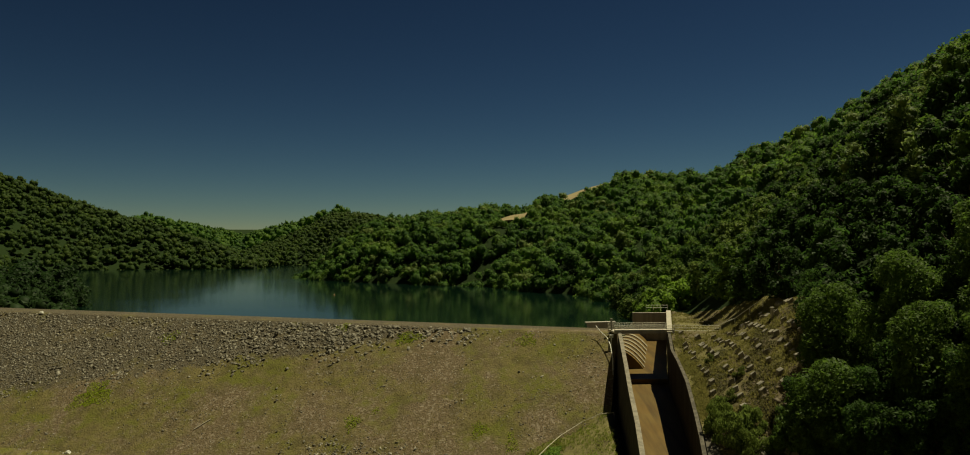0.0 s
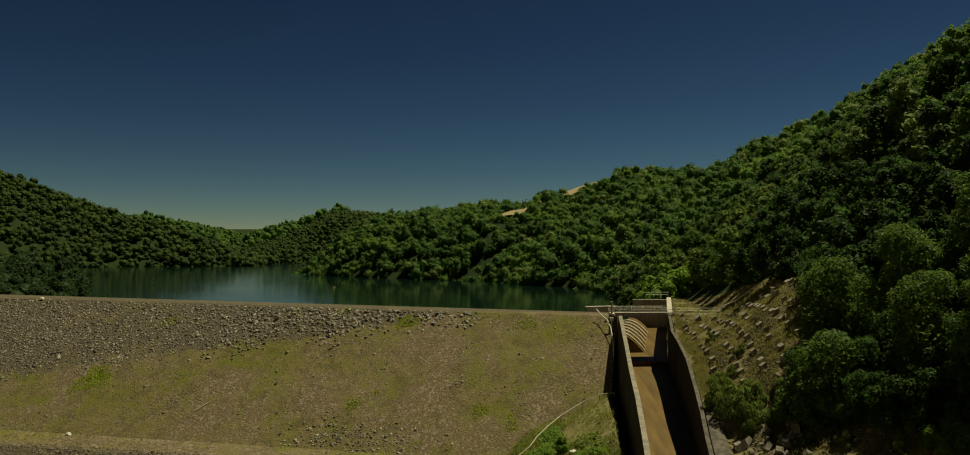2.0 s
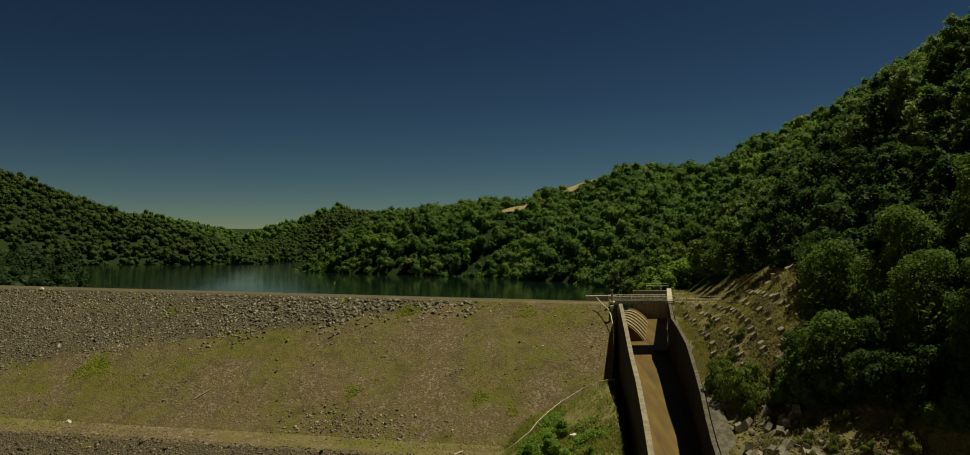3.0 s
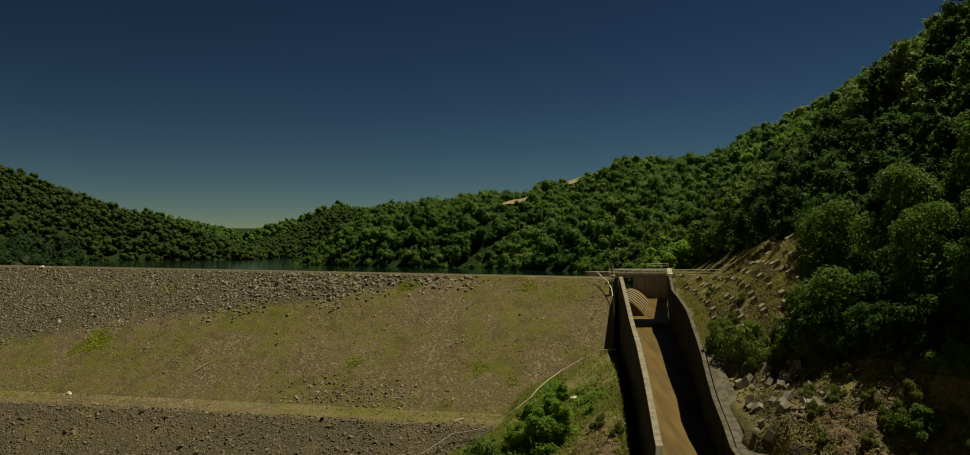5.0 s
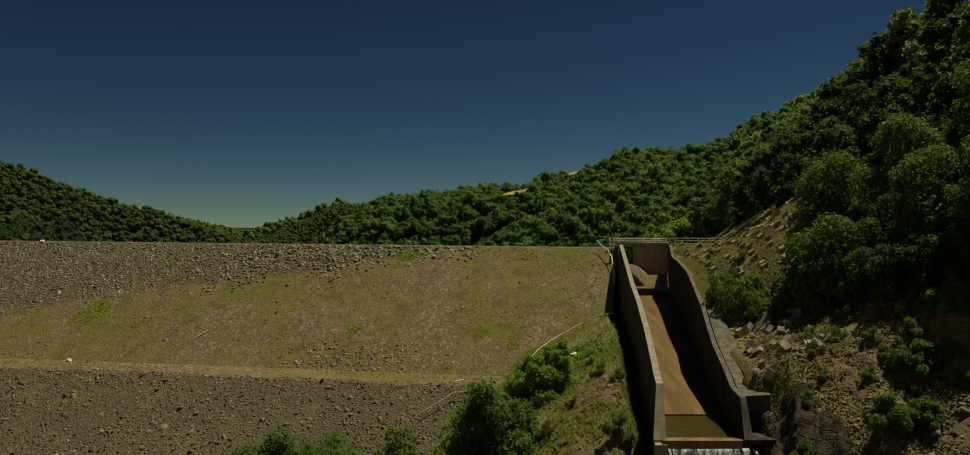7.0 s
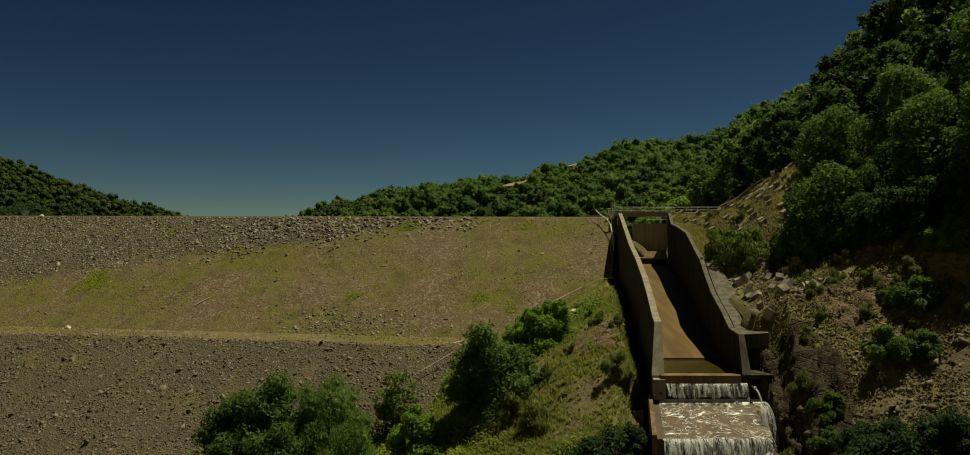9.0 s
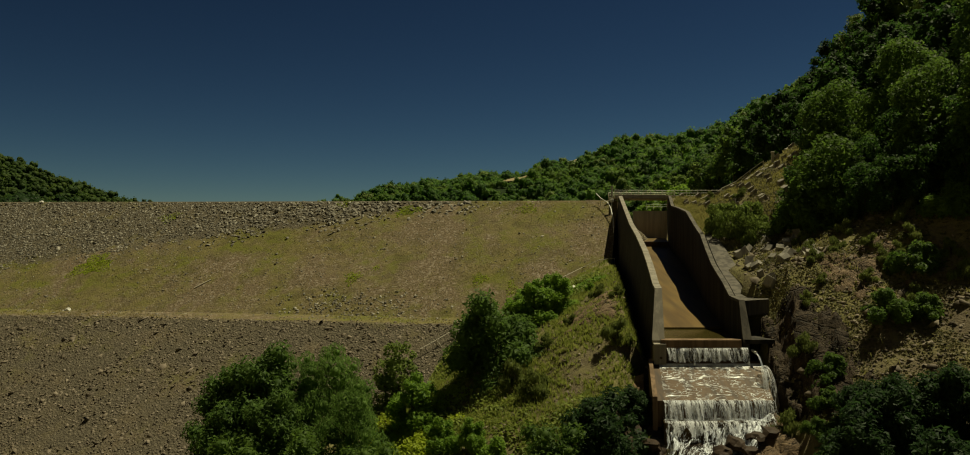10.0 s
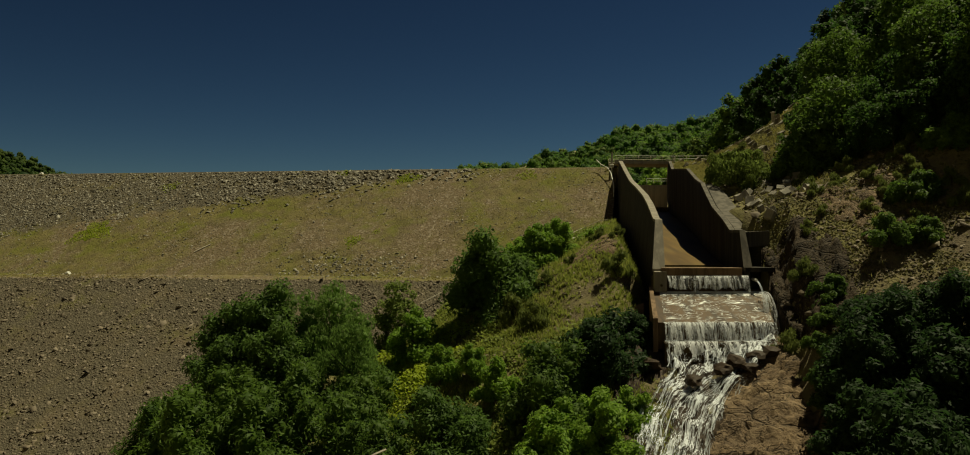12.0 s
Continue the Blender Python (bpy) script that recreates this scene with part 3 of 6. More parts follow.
def dam_material():
    """Packed earth with gravel and drifts of dry grass; broken stone under the crest and below the berm."""
    k = Mat("dam_slope", rough=0.95, spec=0.1)
    wide, mid, fine = k.noise(0.085, 6, 0.62), k.noise(0.7, 6, 0.65), k.noise(4.0, 5)
    grit = k.node("ShaderNodeTexVoronoi", Vector=k.pos, Scale=3.4)
    speck = k.split(grit.outputs["Color"])[0]
    earth = k.mix(k.ramp(fine, (0.3, 0.0), (0.7, 1.0)), (0.095, 0.070, 0.043), (0.198, 0.150, 0.097))
    earth = k.mix(k.ramp(speck, (0.72, 0.0), (0.96, 0.75)), earth, (0.29, 0.24, 0.18))
    dry = k.mix(k.ramp(mid, (0.3, 0.0), (0.7, 1.0)), (0.105, 0.090, 0.034), (0.190, 0.158, 0.068))
    green = k.ramp(k.noise(0.16, 5, 0.6, lift=0.6), (0.44, 0.0), (0.58, 0.95))
    dry = k.mix(green, dry, (0.128, 0.130, 0.028))
    mask = k.ramp(k.math("ADD", wide, k.math("MULTIPLY", mid, 0.35)), (0.60, 0.0), (0.76, 0.95))
    turf = k.mix(mask, earth, dry)
    blot = k.ramp(k.noise(0.35, 5, 0.6), (0.36, 0.45), (0.50, 0.0))
    turf = k.mix(blot, turf, (0.080, 0.068, 0.030))
    # broken stone: faces of random tone, the shade of the gaps painted between
    big = k.node("ShaderNodeTexVoronoi", Vector=k.mix(0.35, k.mapped((1, 1, 1.4)), k.node("ShaderNodeTexNoise", Vector=k.pos, Scale=1.6, Detail=3.0).outputs["Color"], "ADD"), Scale=4.2)
    face = k.mix(k.split(big.outputs["Color"])[1], (0.088, 0.074, 0.053), (0.165, 0.140, 0.100))
    gap = k.ramp(k.math("ADD", big.outputs["Distance"], k.math("MULTIPLY", fine, 0.35)), (0.52, 0.0), (0.78, 1.0))
    bed = k.mix(k.math("MULTIPLY", gap, 0.35), face, (0.048, 0.040, 0.030))
    x, y, z = k.split()
    px, py = k.math("SUBTRACT", x, float(DAM_R[0])), k.math("SUBTRACT", y, float(DAM_R[1]))
    s = k.math("ADD", k.math("MULTIPLY", px, float(DAM_U[0])), k.math("MULTIPLY", py, float(DAM_U[1])))
    n = k.math("ADD", k.math("MULTIPLY", px, float(DAM_N[0])), k.math("MULTIPLY", py, float(DAM_N[1])))
    reach = k.math("MULTIPLY", k.math("MINIMUM", k.math("SUBTRACT", s, 20.0), 90.0), 0.215)
    wob = k.math("MULTIPLY", k.math("SUBTRACT", k.noise(0.4, 5), 0.5), 8.0)
    upper = k.ramp(k.math("ADD", k.math("MULTIPLY", k.math("SUBTRACT", k.math("ADD", reach, wob), n), 0.35), 0.5), (0.3, 0.0), (0.7, 1.0))
    lower = k.ramp(k.math("ADD", k.math("MULTIPLY", k.math("SUBTRACT", k.math("ADD", n, k.math("MULTIPLY", wob, 0.3)), 31.0), 0.5), 0.5), (0.2, 0.0), (0.8, 1.0))
    stony = k.math("MULTIPLY", k.math("MAXIMUM", upper, lower), k.ramp(k.noise(0.22, 5), (0.30, 0.35), (0.50, 1.0)))
    k.bump(k.math("ADD", k.math("ADD", mid, k.math("MULTIPLY", fine, 1.2)), k.math("MULTIPLY", k.math("MULTIPLY", gap, stony), -0.4)), 0.8, 0.17)
    return k.colour(k.mix(stony, turf, bed))


dam = tagged(new("dam"), "long rockfill dam embankment with dry grass and rubble", "dam", kind="structure")
part("embankment", dam_body(), dam_material(), dam)

# ---- the spillway ----
spillway = tagged(new("spillway"), "steep stained concrete spillway chute between high walls", "spillway", kind="structure")


# the sloping downstream end of each wall: y and height at its head and at its foot
WALL_END = {False: ((60.5, -12.3), (58.1, -16.0)), True: ((59.2, -13.15), (57.8, -15.9))}
WALL_YS = (63, 66, 68.5, 71.4, 75, 79.6, 83, 86.5, 90, 95.5, 100, 105.5, 109, 112, 115, 117)


def chute_wall(right):
    """One training wall: thin at the top, battered outside, its end cut on a slope."""
    side = 1 if right else -1
    (hy, hz), (fy, fz) = WALL_END[right]
    rings = []
    for y in (fy, hy, *WALL_YS, 118.6):
        x = float(wall_x(y, right))
        top = fz if y == fy else hz if y == hy else float(wall_top(y, right)) if y < 118 else -0.85
        low = min(float(floor_z(y)) - 3.0, top - 1)
        b = 0.42 + 0.09 * (top - low)
        rings.append([(x, y, low), (x + side * b, y, low), (x + side * 0.42, y, top), (x, y, top)])
    return loft(rings)


def coping(right):
    """The pale top of a training wall, widening down its sloping end."""
    side = 1 if right else -1
    (hy, hz), (fy, fz) = WALL_END[right]
    rings = []
    for y in (fy - 0.12, hy - 0.1, *WALL_YS):
        x = float(wall_x(y, right))
        end = y < hy - 0.5
        z = fz - 0.1 if end else hz if y < hy else float(wall_top(y, right))
        a, b = x - side * 0.03, x + side * ((0.40 if right else 0.52) if not end else 0.62 if right else 0.92)
        rings.append([(a, y, z - 0.16), (b, y, z - 0.16), (b, y, z + 0.06), (a, y, z + 0.06)])
    return loft(rings)


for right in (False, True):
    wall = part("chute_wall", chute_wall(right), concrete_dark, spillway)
    part("coping", coping(right), grey_concrete if right else coping_concrete, wall, "weathered grey concrete coping" if right else "pale worn concrete coping")


def slab_along(ys, thick=0.8, mat=None, name="chute_floor"):
    rings = []
    for y in ys:
        a, b, z = float(wall_x(y, False)), float(wall_x(y, True)), float(floor_z(y))
        rings.append([(a, y, z - thick), (b, y, z - thick), (b, y, z), (a, y, z)])
    return part(name, loft(rings), mat, spillway)


slab_along((66.4, 68, 70, 75, 80, 86, 92, 98, 105, 111, 117.4), mat=wet_floor)
slab_along((117.6, 120, 126, 134, 142, 150, 158), 1.3, wet_floor, "basin_floor")

# side channel behind the bridge: far wall in cast panels, outer wall, ogee weir with raised ribs
end_wall = None
for i in range(4):
    bm = bmesh.new()
    x0, x1 = 30.6 + 1.95 * i, 32.53 + 1.95 * i
    prism(bm, [(x0, 158, -9), (x1, 158, -9), (x1, 158.7, -9), (x0, 158.7, -9)], [(x0, 158, -0.9), (x1, 158, -0.9), (x1, 158.7, -0.9), (x0, 158.7, -0.9)])
    if end_wall:
        part("panel", bm, concrete_pale, end_wall)
    else:
        end_wall = part("end_wall", bm, concrete_pale, spillway)
bm = bmesh.new()
prism(bm, [(28.3, 118.62, -9.5), (29.0, 118.62, -9.5), (29.0, 118.62, -0.9), (28.3, 118.62, -0.9)], [(37.55, 158, -9.5), (38.3, 158, -9.5), (38.3, 158, -0.6), (37.55, 158, -0.6)])
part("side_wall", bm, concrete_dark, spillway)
bm = bmesh.new()
prism(bm, [(28.25, 118.7, -0.89), (29.1, 118.7, -0.89), (29.1, 118.7, -0.72), (28.25, 118.7, -0.72)], [(37.5, 158, -0.59), (38.4, 158, -0.59), (38.4, 158, -0.42), (37.5, 158, -0.42)])
part("coping", bm, concrete_pale, spillway)


def ogee(y0, y1, lift, mat, name, parent):
    """A stretch of the curved weir, from its crest down to the basin floor; the weir swings across the basin upstream."""
    rings = []
    for y in (y0, y1):
        x0 = 21.6 + 0.26 * (y - 126)
        ring = []
        for q in np.linspace(0, 1, 9):
            z = WATER_Z + 0.02 - 4.2 * q ** 1.9
            ring.append((x0 + 5.2 * q + 0.3 * lift, y, z + lift))
        ring += [(x0 + 5.2, y, -9.4), (x0 - 2.5, y, -9.4), (x0 - 2.5, y, WATER_Z - 0.3)]
        rings.append(ring)
    return part(name, loft(rings), mat, parent)


pale = concrete_material("weir_concrete", (0.26, 0.215, 0.14), (0.40, 0.34, 0.24), 0.35)
weir = ogee(126.2, 157.9, 0.0, wet_floor, "weir", spillway)
y = 127.4
while y < 152:
    ogee(y, y + 1.3 + 0.03 * (y - 127), 0.16, pale, "weir_rib", weir)
    y += 3.9 + 0.05 * (y - 127)
bm = bmesh.new()
prism(bm, [(17.6, 131.5, -4.9), (22.4, 133.0, -4.9), (22.4, 133.7, -4.9), (17.6, 132.2, -4.9)], [(17.6, 131.5, -0.65), (22.4, 133.0, -0.65), (22.4, 133.7, -0.65), (17.6, 132.2, -0.65)])
part("abutment_wall", bm, concrete_pale, spillway)
bm = bmesh.new()
prism(bm, [(17.3, 131.2, -0.65), (22.7, 132.7, -0.65), (22.7, 134.0, -0.65), (17.3, 132.5, -0.65)], [(17.3, 131.2, -0.45), (22.7, 132.7, -0.45), (22.7, 134.0, -0.45), (17.3, 132.5, -0.45)])
part("coping", bm, concrete_pale, spillway)

# earth verge along the outer side of the chute, and the concrete strip that it turns into lower down
rings = []
for y in (80.6, 84, 88, 92, 98, 105, 111, 118):
    x, z = float(wall_x(y, True)) + 0.56, float(wall_top(y, True)) - 0.2
    rings.append([(x, y, z - 1.2), (x + 1.5, y, z - 1.0), (x + 1.5, y, z + 0.05), (x, y, z)])
part("verge", loft(rings), soil, spillway)
rings = []
for y, wide in ((60.4, 1.9), (63, 2.3), (66, 2.2), (69, 1.9), (72, 1.6), (75, 1.3), (78, 1.0), (80.5, 0.7)):
    x, z = float(wall_x(y, True)) + 0.56, float(wall_top(y, True)) - 0.12
    w = wide + 0.15 * math.sin(y * 1.7)
    rings.append([(x, y, z - 1.2), (x + w, y, z - 1.0), (x + w, y, z + 0.12), (x, y, z)])
part("side_strip", loft(rings), grey_concrete, spillway, "worn grey concrete strip beside the wall")

# the still pool behind the last sill, the sill, and the steps at the foot of the chute
pool = Mat("olive_pool", rough=0.16, spec=0.4)
pool.bump(pool.noise(3.0, 3), 0.15, 0.03)
pool = pool.colour(pool.mix(pool.noise(0.8, 4), (0.030, 0.024, 0.006), (0.075, 0.058, 0.016)))
rust = concrete_material("rusty_concrete", (0.17, 0.105, 0.06), (0.28, 0.185, 0.11), 0.5)


def slab(name, near, far, mat, label=""):
    """A slab between two edges, each: y, left x, right x, top, underside."""
    rings = [[(a, y, low), (b, y, low), (b, y, top), (a, y, top)] for y, a, b, top, low in (near, far)]
    return part(name, loft(rings), mat, spillway, label)


slab("lower_pool", (58.3, 13.45, 19.2, -16.02, -17.6), (66.38, 14.56, 20.3, -16.02, -17.6), pool, "dark olive pool behind the sill")
slab("sill", (57.5, 13.05, 19.0, -15.97, -16.6), (58.28, 13.15, 19.1, -15.93, -16.6), rust, "rusty wet concrete sill")
slab("sill_cap", (57.6, 19.3, 21.5, -15.95, -16.25), (60.3, 19.75, 21.9, -15.9, -16.2), concrete_dark)
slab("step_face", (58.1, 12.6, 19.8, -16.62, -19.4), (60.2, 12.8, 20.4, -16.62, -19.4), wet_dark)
slab("wall_foot", (57.3, 12.45, 13.35, -16.25, -17.75), (58.25, 12.55, 13.4, -16.2, -17.75), coping_concrete)
slab("apron_slab", (53.2, 11.75, 19.7, -19.6, -21.4), (57.9, 12.4, 20.5, -17.55, -20.0), wet_apron)
slab("apron_edge", (53.1, 11.4, 11.73, -19.3, -21.6), (57.6, 12.1, 12.38, -17.35, -20.2), rust)
bm = loft([[(9.9, 56.6, -22), (11.5, 56.6, -22), (11.5, 56.6, -19.6), (10.2, 56.6, -20.4)], [(10.3, 58.4, -22), (11.9, 58.4, -22), (11.9, 58.4, -18.6), (10.5, 58.4, -19.0)]])
part("wing_wall", bm, rust, spillway)
# a solid plug; the shade inside the drain is its dark colour
part("drain_hole", tube([(12.95, 57.22, -17.25), (12.95, 57.33, -17.25)], 0.10, 8), wet_dark, spillway, "small drain in the wall foot, a dark plug for its opening")

# ---- the footbridge and the rails ----
bridge = tagged(new("footbridge"), "concrete footbridge over the spillway with pale metal railings", "bridge")
BL, BR = Vector((20.1, 119.0, 0)), Vector((29.5, 119.6, 0))
along = (BR - BL).normalized()
back = Vector((-along.y, along.x, 0))


def bridge_box(name, a, b, near, far, low, high, mat):
    pts = [BL + along * a + back * near, BL + along * b + back * near, BL + along * b + back * far, BL + along * a + back * far]
    bm = bmesh.new()
    prism(bm, [(p.x, p.y, low) for p in pts], [(p.x, p.y, high) for p in pts])
    bmesh.ops.bevel(bm, geom=list(bm.edges), offset=0.03, segments=1, affect="EDGES")
    return part(name, bm, mat, bridge)


LENGTH = (BR - BL).length
bridge_box("deck", 0, LENGTH, 0.02, 4.0, -1.05, -0.75, concrete_pale)
bridge_box("edge_beam", 0, LENGTH, -0.25, 0.0, -1.1, -0.5, concrete_pale)
bridge_box("edge_beam", 0, LENGTH, 4.02, 4.27, -1.1, -0.55, concrete_pale)


def rail_run(parent, a, b, base_a, base_b, height=1.05, gap=1.6, bars=(1.0, 0.55), mat=rail_paint, r=0.035, nested=False):
    """Posts with bars between two points."""
    a, b = Vector((*a, base_a)), Vector((*b, base_b))
    n = max(1, round((b - a).length / gap))
    if nested:
        parent = part("railing", tube([a + Vector((0, 0, height)), b + Vector((0, 0, height))], r), mat, parent)
        bars = bars[1:]
    for i in range(n + 1):
        p = a.lerp(b, i / n)
        part("post", tube([p - Vector((0, 0, 0.1)), p + Vector((0, 0, height))], r * 1.15), mat, parent)
    for k in bars:
        part("rail", tube([a + Vector((0, 0, height * k)), b + Vector((0, 0, height * k))], r), mat, parent)


q0, q1 = BL - back * 0.12, BL + along * LENGTH - back * 0.12
rail_run(bridge, (q0.x, q0.y), (q1.x, q1.y), -0.52, -0.52, 0.72, 1.9, (1.0, 0.62, 0.28), nested=True)
q0, q1 = BL + back * 4.15, BL + along * LENGTH + back * 4.15
rail_run(bridge, (q0.x, q0.y), (q1.x, q1.y), -0.57, -0.57, 0.75, 1.9, (1.0, 0.62, 0.28), nested=True)

bank_rail = tagged(new("guard_rail"), "pale metal guard rail on the level ground beside the footbridge", "railing")
rail_run(bank_rail, (29.6, 119.4), (36.6, 119.0), -0.85, -0.85, 1.05, 1.75, (1.0, 0.6, 0.2))
upper_rail = tagged(new("guard_rail"), "pale metal guard rail at the upstream end of the spillway", "railing")
rail_run(upper_rail, (33.6, 159.4), (38.2, 159.6), -0.45, -0.45, 1.0, 1.5, (1.0, 0.5))
slope_rail = tagged(new("handrail"), "pale handrail climbing the block-studded grassy bank", "railing")
pts = [(36.6, 118.6), (38.6, 118.0), (40.6, 117.2), (42.4, 116.5)]
for a, b in zip(pts, pts[1:]):
    za, zb = (float(ground(np.array([p[0]]), np.array([p[1]]))[0]) for p in (a, b))
    rail_run(slope_rail, a, b, za, zb, 1.15, 2.2, (1.0,), r=0.07)

marker = tagged(new("marker_post"), "tall grey metal post beside the footbridge", "post")
part("shaft", tube([(20.15, 121.5, -1.2), (20.1, 121.5, 1.0)], 0.16, 8), paint_material("grey_paint", (0.20, 0.20, 0.17)), marker)
part("cap", tube([(20.1, 121.5, 1.0), (20.1, 121.5, 1.06)], 0.19, 8), concrete_pale, marker)
boundary = tagged(new("boundary_stone"), "short pale concrete post on the grassy bank", "post")
bz = float(ground(np.array([38.9]), np.array([103.5]))[0])
part("shaft", box((0.34, 0.34, 1.5), (38.9, 103.5, bz + 0.7), 0.02), concrete_pale, boundary)
part("cap", box((0.5, 0.5, 0.12), (38.9, 103.5, bz + 1.5), 0.0), concrete_pale, boundary)

# bent white pipe down the dam beside the chute
pipe = tagged(new("white_handrail"), "bent white pipe handrail down the dam beside the spillway", "railing")
run = [(17.6, 121.6, -0.1), (18.2, 120.8, -0.9), (19.0, 119.0, -1.7), (19.25, 117.6, -2.6), (19.3, 115.6, -4.4), (19.0, 113.6, -5.9)]
part("rail", tube(run, 0.075), white_paint, pipe)
for p in (run[1], run[3], run[5]):
    part("post", tube([(p[0], p[1], p[2] - 1.2), p], 0.05), white_paint, pipe)
meter = tagged(new("junction_box"), "small white box on a post beside the footbridge", "box")
part("body", box((0.55, 0.3, 0.5), (19.6, 118.6, -1.45), 0.0), white_paint, meter)
part("post", tube([(19.6, 118.6, -3.6), (19.6, 118.6, -1.6)], 0.06), rail_paint, meter)

# the stair path's handrail across the dam face
path_rail = tagged(new("handrail"), "weathered pale timber handrail along the path across the dam", "railing")
run = [(17.6, 104.6), (15.5, 104.6), (13.3, 104.5), (10.0, 102.6), (8.2, 99.6), (6.6, 96.6), (5.4, 94.4), (3.6, 92.8), (0.6, 92.4), (-2.0, 92.6), (-3.9, 92.6), (-5.8, 91.6), (-7.7, 90.6)]


def face_or_ground(x, y):
    s, n = dam_sn(np.array([x]), np.array([y]))
    return max(float(dam_face(s, n)[0]), float(ground(np.array([x]), np.array([y]))[0]))


tops = []
for i, (x, y) in enumerate(run):
    z = face_or_ground(x, y)
    lean = 0.10 * math.sin(i * 2.3)
    part("post", tube([(x, y, z - 0.3), (x + lean, y, z + 0.9)], 0.05), timber, path_rail)
    if i % 3 == 2:
        part("brace", tube([(x + 0.7, y - 0.1, z - 0.1), (x + lean, y, z + 0.85)], 0.04), timber, path_rail)
    tops.append((x + lean, y, z + 0.9))
for a, b in zip(tops, tops[1:]):
    part("rail", tube([a, b], 0.05), timber, path_rail)

# ---- plants ----
def icosa():
    g = (1 + 5 ** 0.5) / 2
    v = np.array([(-1, g, 0), (1, g, 0), (-1, -g, 0), (1, -g, 0), (0, -1, g), (0, 1, g), (0, -1, -g), (0, 1, -g), (g, 0, -1), (g, 0, 1), (-g, 0, -1), (-g, 0, 1)], float)
    f = np.array([(0, 11, 5), (0, 5, 1), (0, 1, 7), (0, 7, 10), (0, 10, 11), (1, 5, 9), (5, 11, 4), (11, 10, 2), (10, 7, 6), (7, 1, 8), (3, 9, 4), (3, 4, 2), (3, 2, 6), (3, 6, 8), (3, 8, 9), (4, 9, 5), (2, 4, 11), (6, 2, 10), (8, 6, 7), (9, 8, 1)])
    return v / np.linalg.norm(v[0]), f


ICO_V, ICO_F = icosa()


def crown_arrays(rs, radius, height, base, lobes, leaves, leaf, upright=0.0, core=0.72, spread=0.62, single=False, lump=(0.17, 0.42)):
    """Leaf clumps on the shells of many lobes, with a dim core inside each lobe. Triangles only."""
    c, r = [], []
    for i in range(lobes):
        a, q = rs.uniform(0, 6.283), rs.uniform(0, 1) ** 0.6
        h = rs.uniform(0.0, 1.0)
        reach = radius * spread * q * (1.0 - 0.60 * max(h - 0.25, 0) ** 1.3)
        r.append(radius * rs.uniform(*lump) * (1.0 - 0.25 * h))
        c.append((reach * math.cos(a), reach * math.sin(a), base + r[-1] * 0.75 + (height - r[-1] * 1.75) * h))
    c, r = np.array(c), np.array(r)
    pick = rs.choice(lobes, leaves * 3, p=r ** 2 / (r ** 2).sum())
    d = rs.normal(size=(leaves * 3, 3))
    d[:, 2] = d[:, 2] * 0.9 + 0.25
    d /= np.linalg.norm(d, axis=1)[:, None]
    jit = rs.uniform(0.72, 1.12, leaves * 3)
    p = c[pick] + d * (r[pick] * jit)[:, None]
    deep = np.zeros(len(p), bool)
    for ci, ri in zip(c, r):
        deep |= np.linalg.norm(p - ci, axis=1) < ri * 0.68
    keep = np.flatnonzero(~deep)[:leaves]
    p, d = p[keep], d[keep]
    n = d * 0.55 + rs.normal(size=p.shape) * 0.5 + np.array((0, 0, 0.45))
    n /= np.linalg.norm(n, axis=1)[:, None]
    t = np.cross(n, rs.normal(size=p.shape))
    t[:, 2] += upright * 2
    t /= np.linalg.norm(t, axis=1)[:, None]
    b = np.cross(n, t)
    size = leaf * rs.uniform(0.55, 1.25, len(p))[:, None]
    slim = 1.0 - 0.55 * upright
    quads = np.stack([p - t * size * 0.55, p + b * size * 0.42 * slim + n * size * 0.12, p + t * size * 0.6, p - b * size * 0.40 * slim + n * size * 0.10], 1)
    v = quads.reshape(-1, 3)
    i = np.arange(len(p)) * 4
    f = np.concatenate([np.stack([i, i + 1, i + 2], -1), np.stack([i, i + 2, i + 3], -1)])
    if single:
        v, i = quads[:, :3].reshape(-1, 3), np.arange(len(p)) * 3
        f = np.stack([i, i + 1, i + 2], -1)
    if core:
        cv = (ICO_V[None] * (r * core)[:, None, None] + c[:, None]).reshape(-1, 3)
        cf = (ICO_F[None] + (np.arange(lobes) * 12)[:, None, None]).reshape(-1, 3) + len(v)
        v, f = np.concatenate([v, cv]), np.concatenate([f, cf])
    return v, f


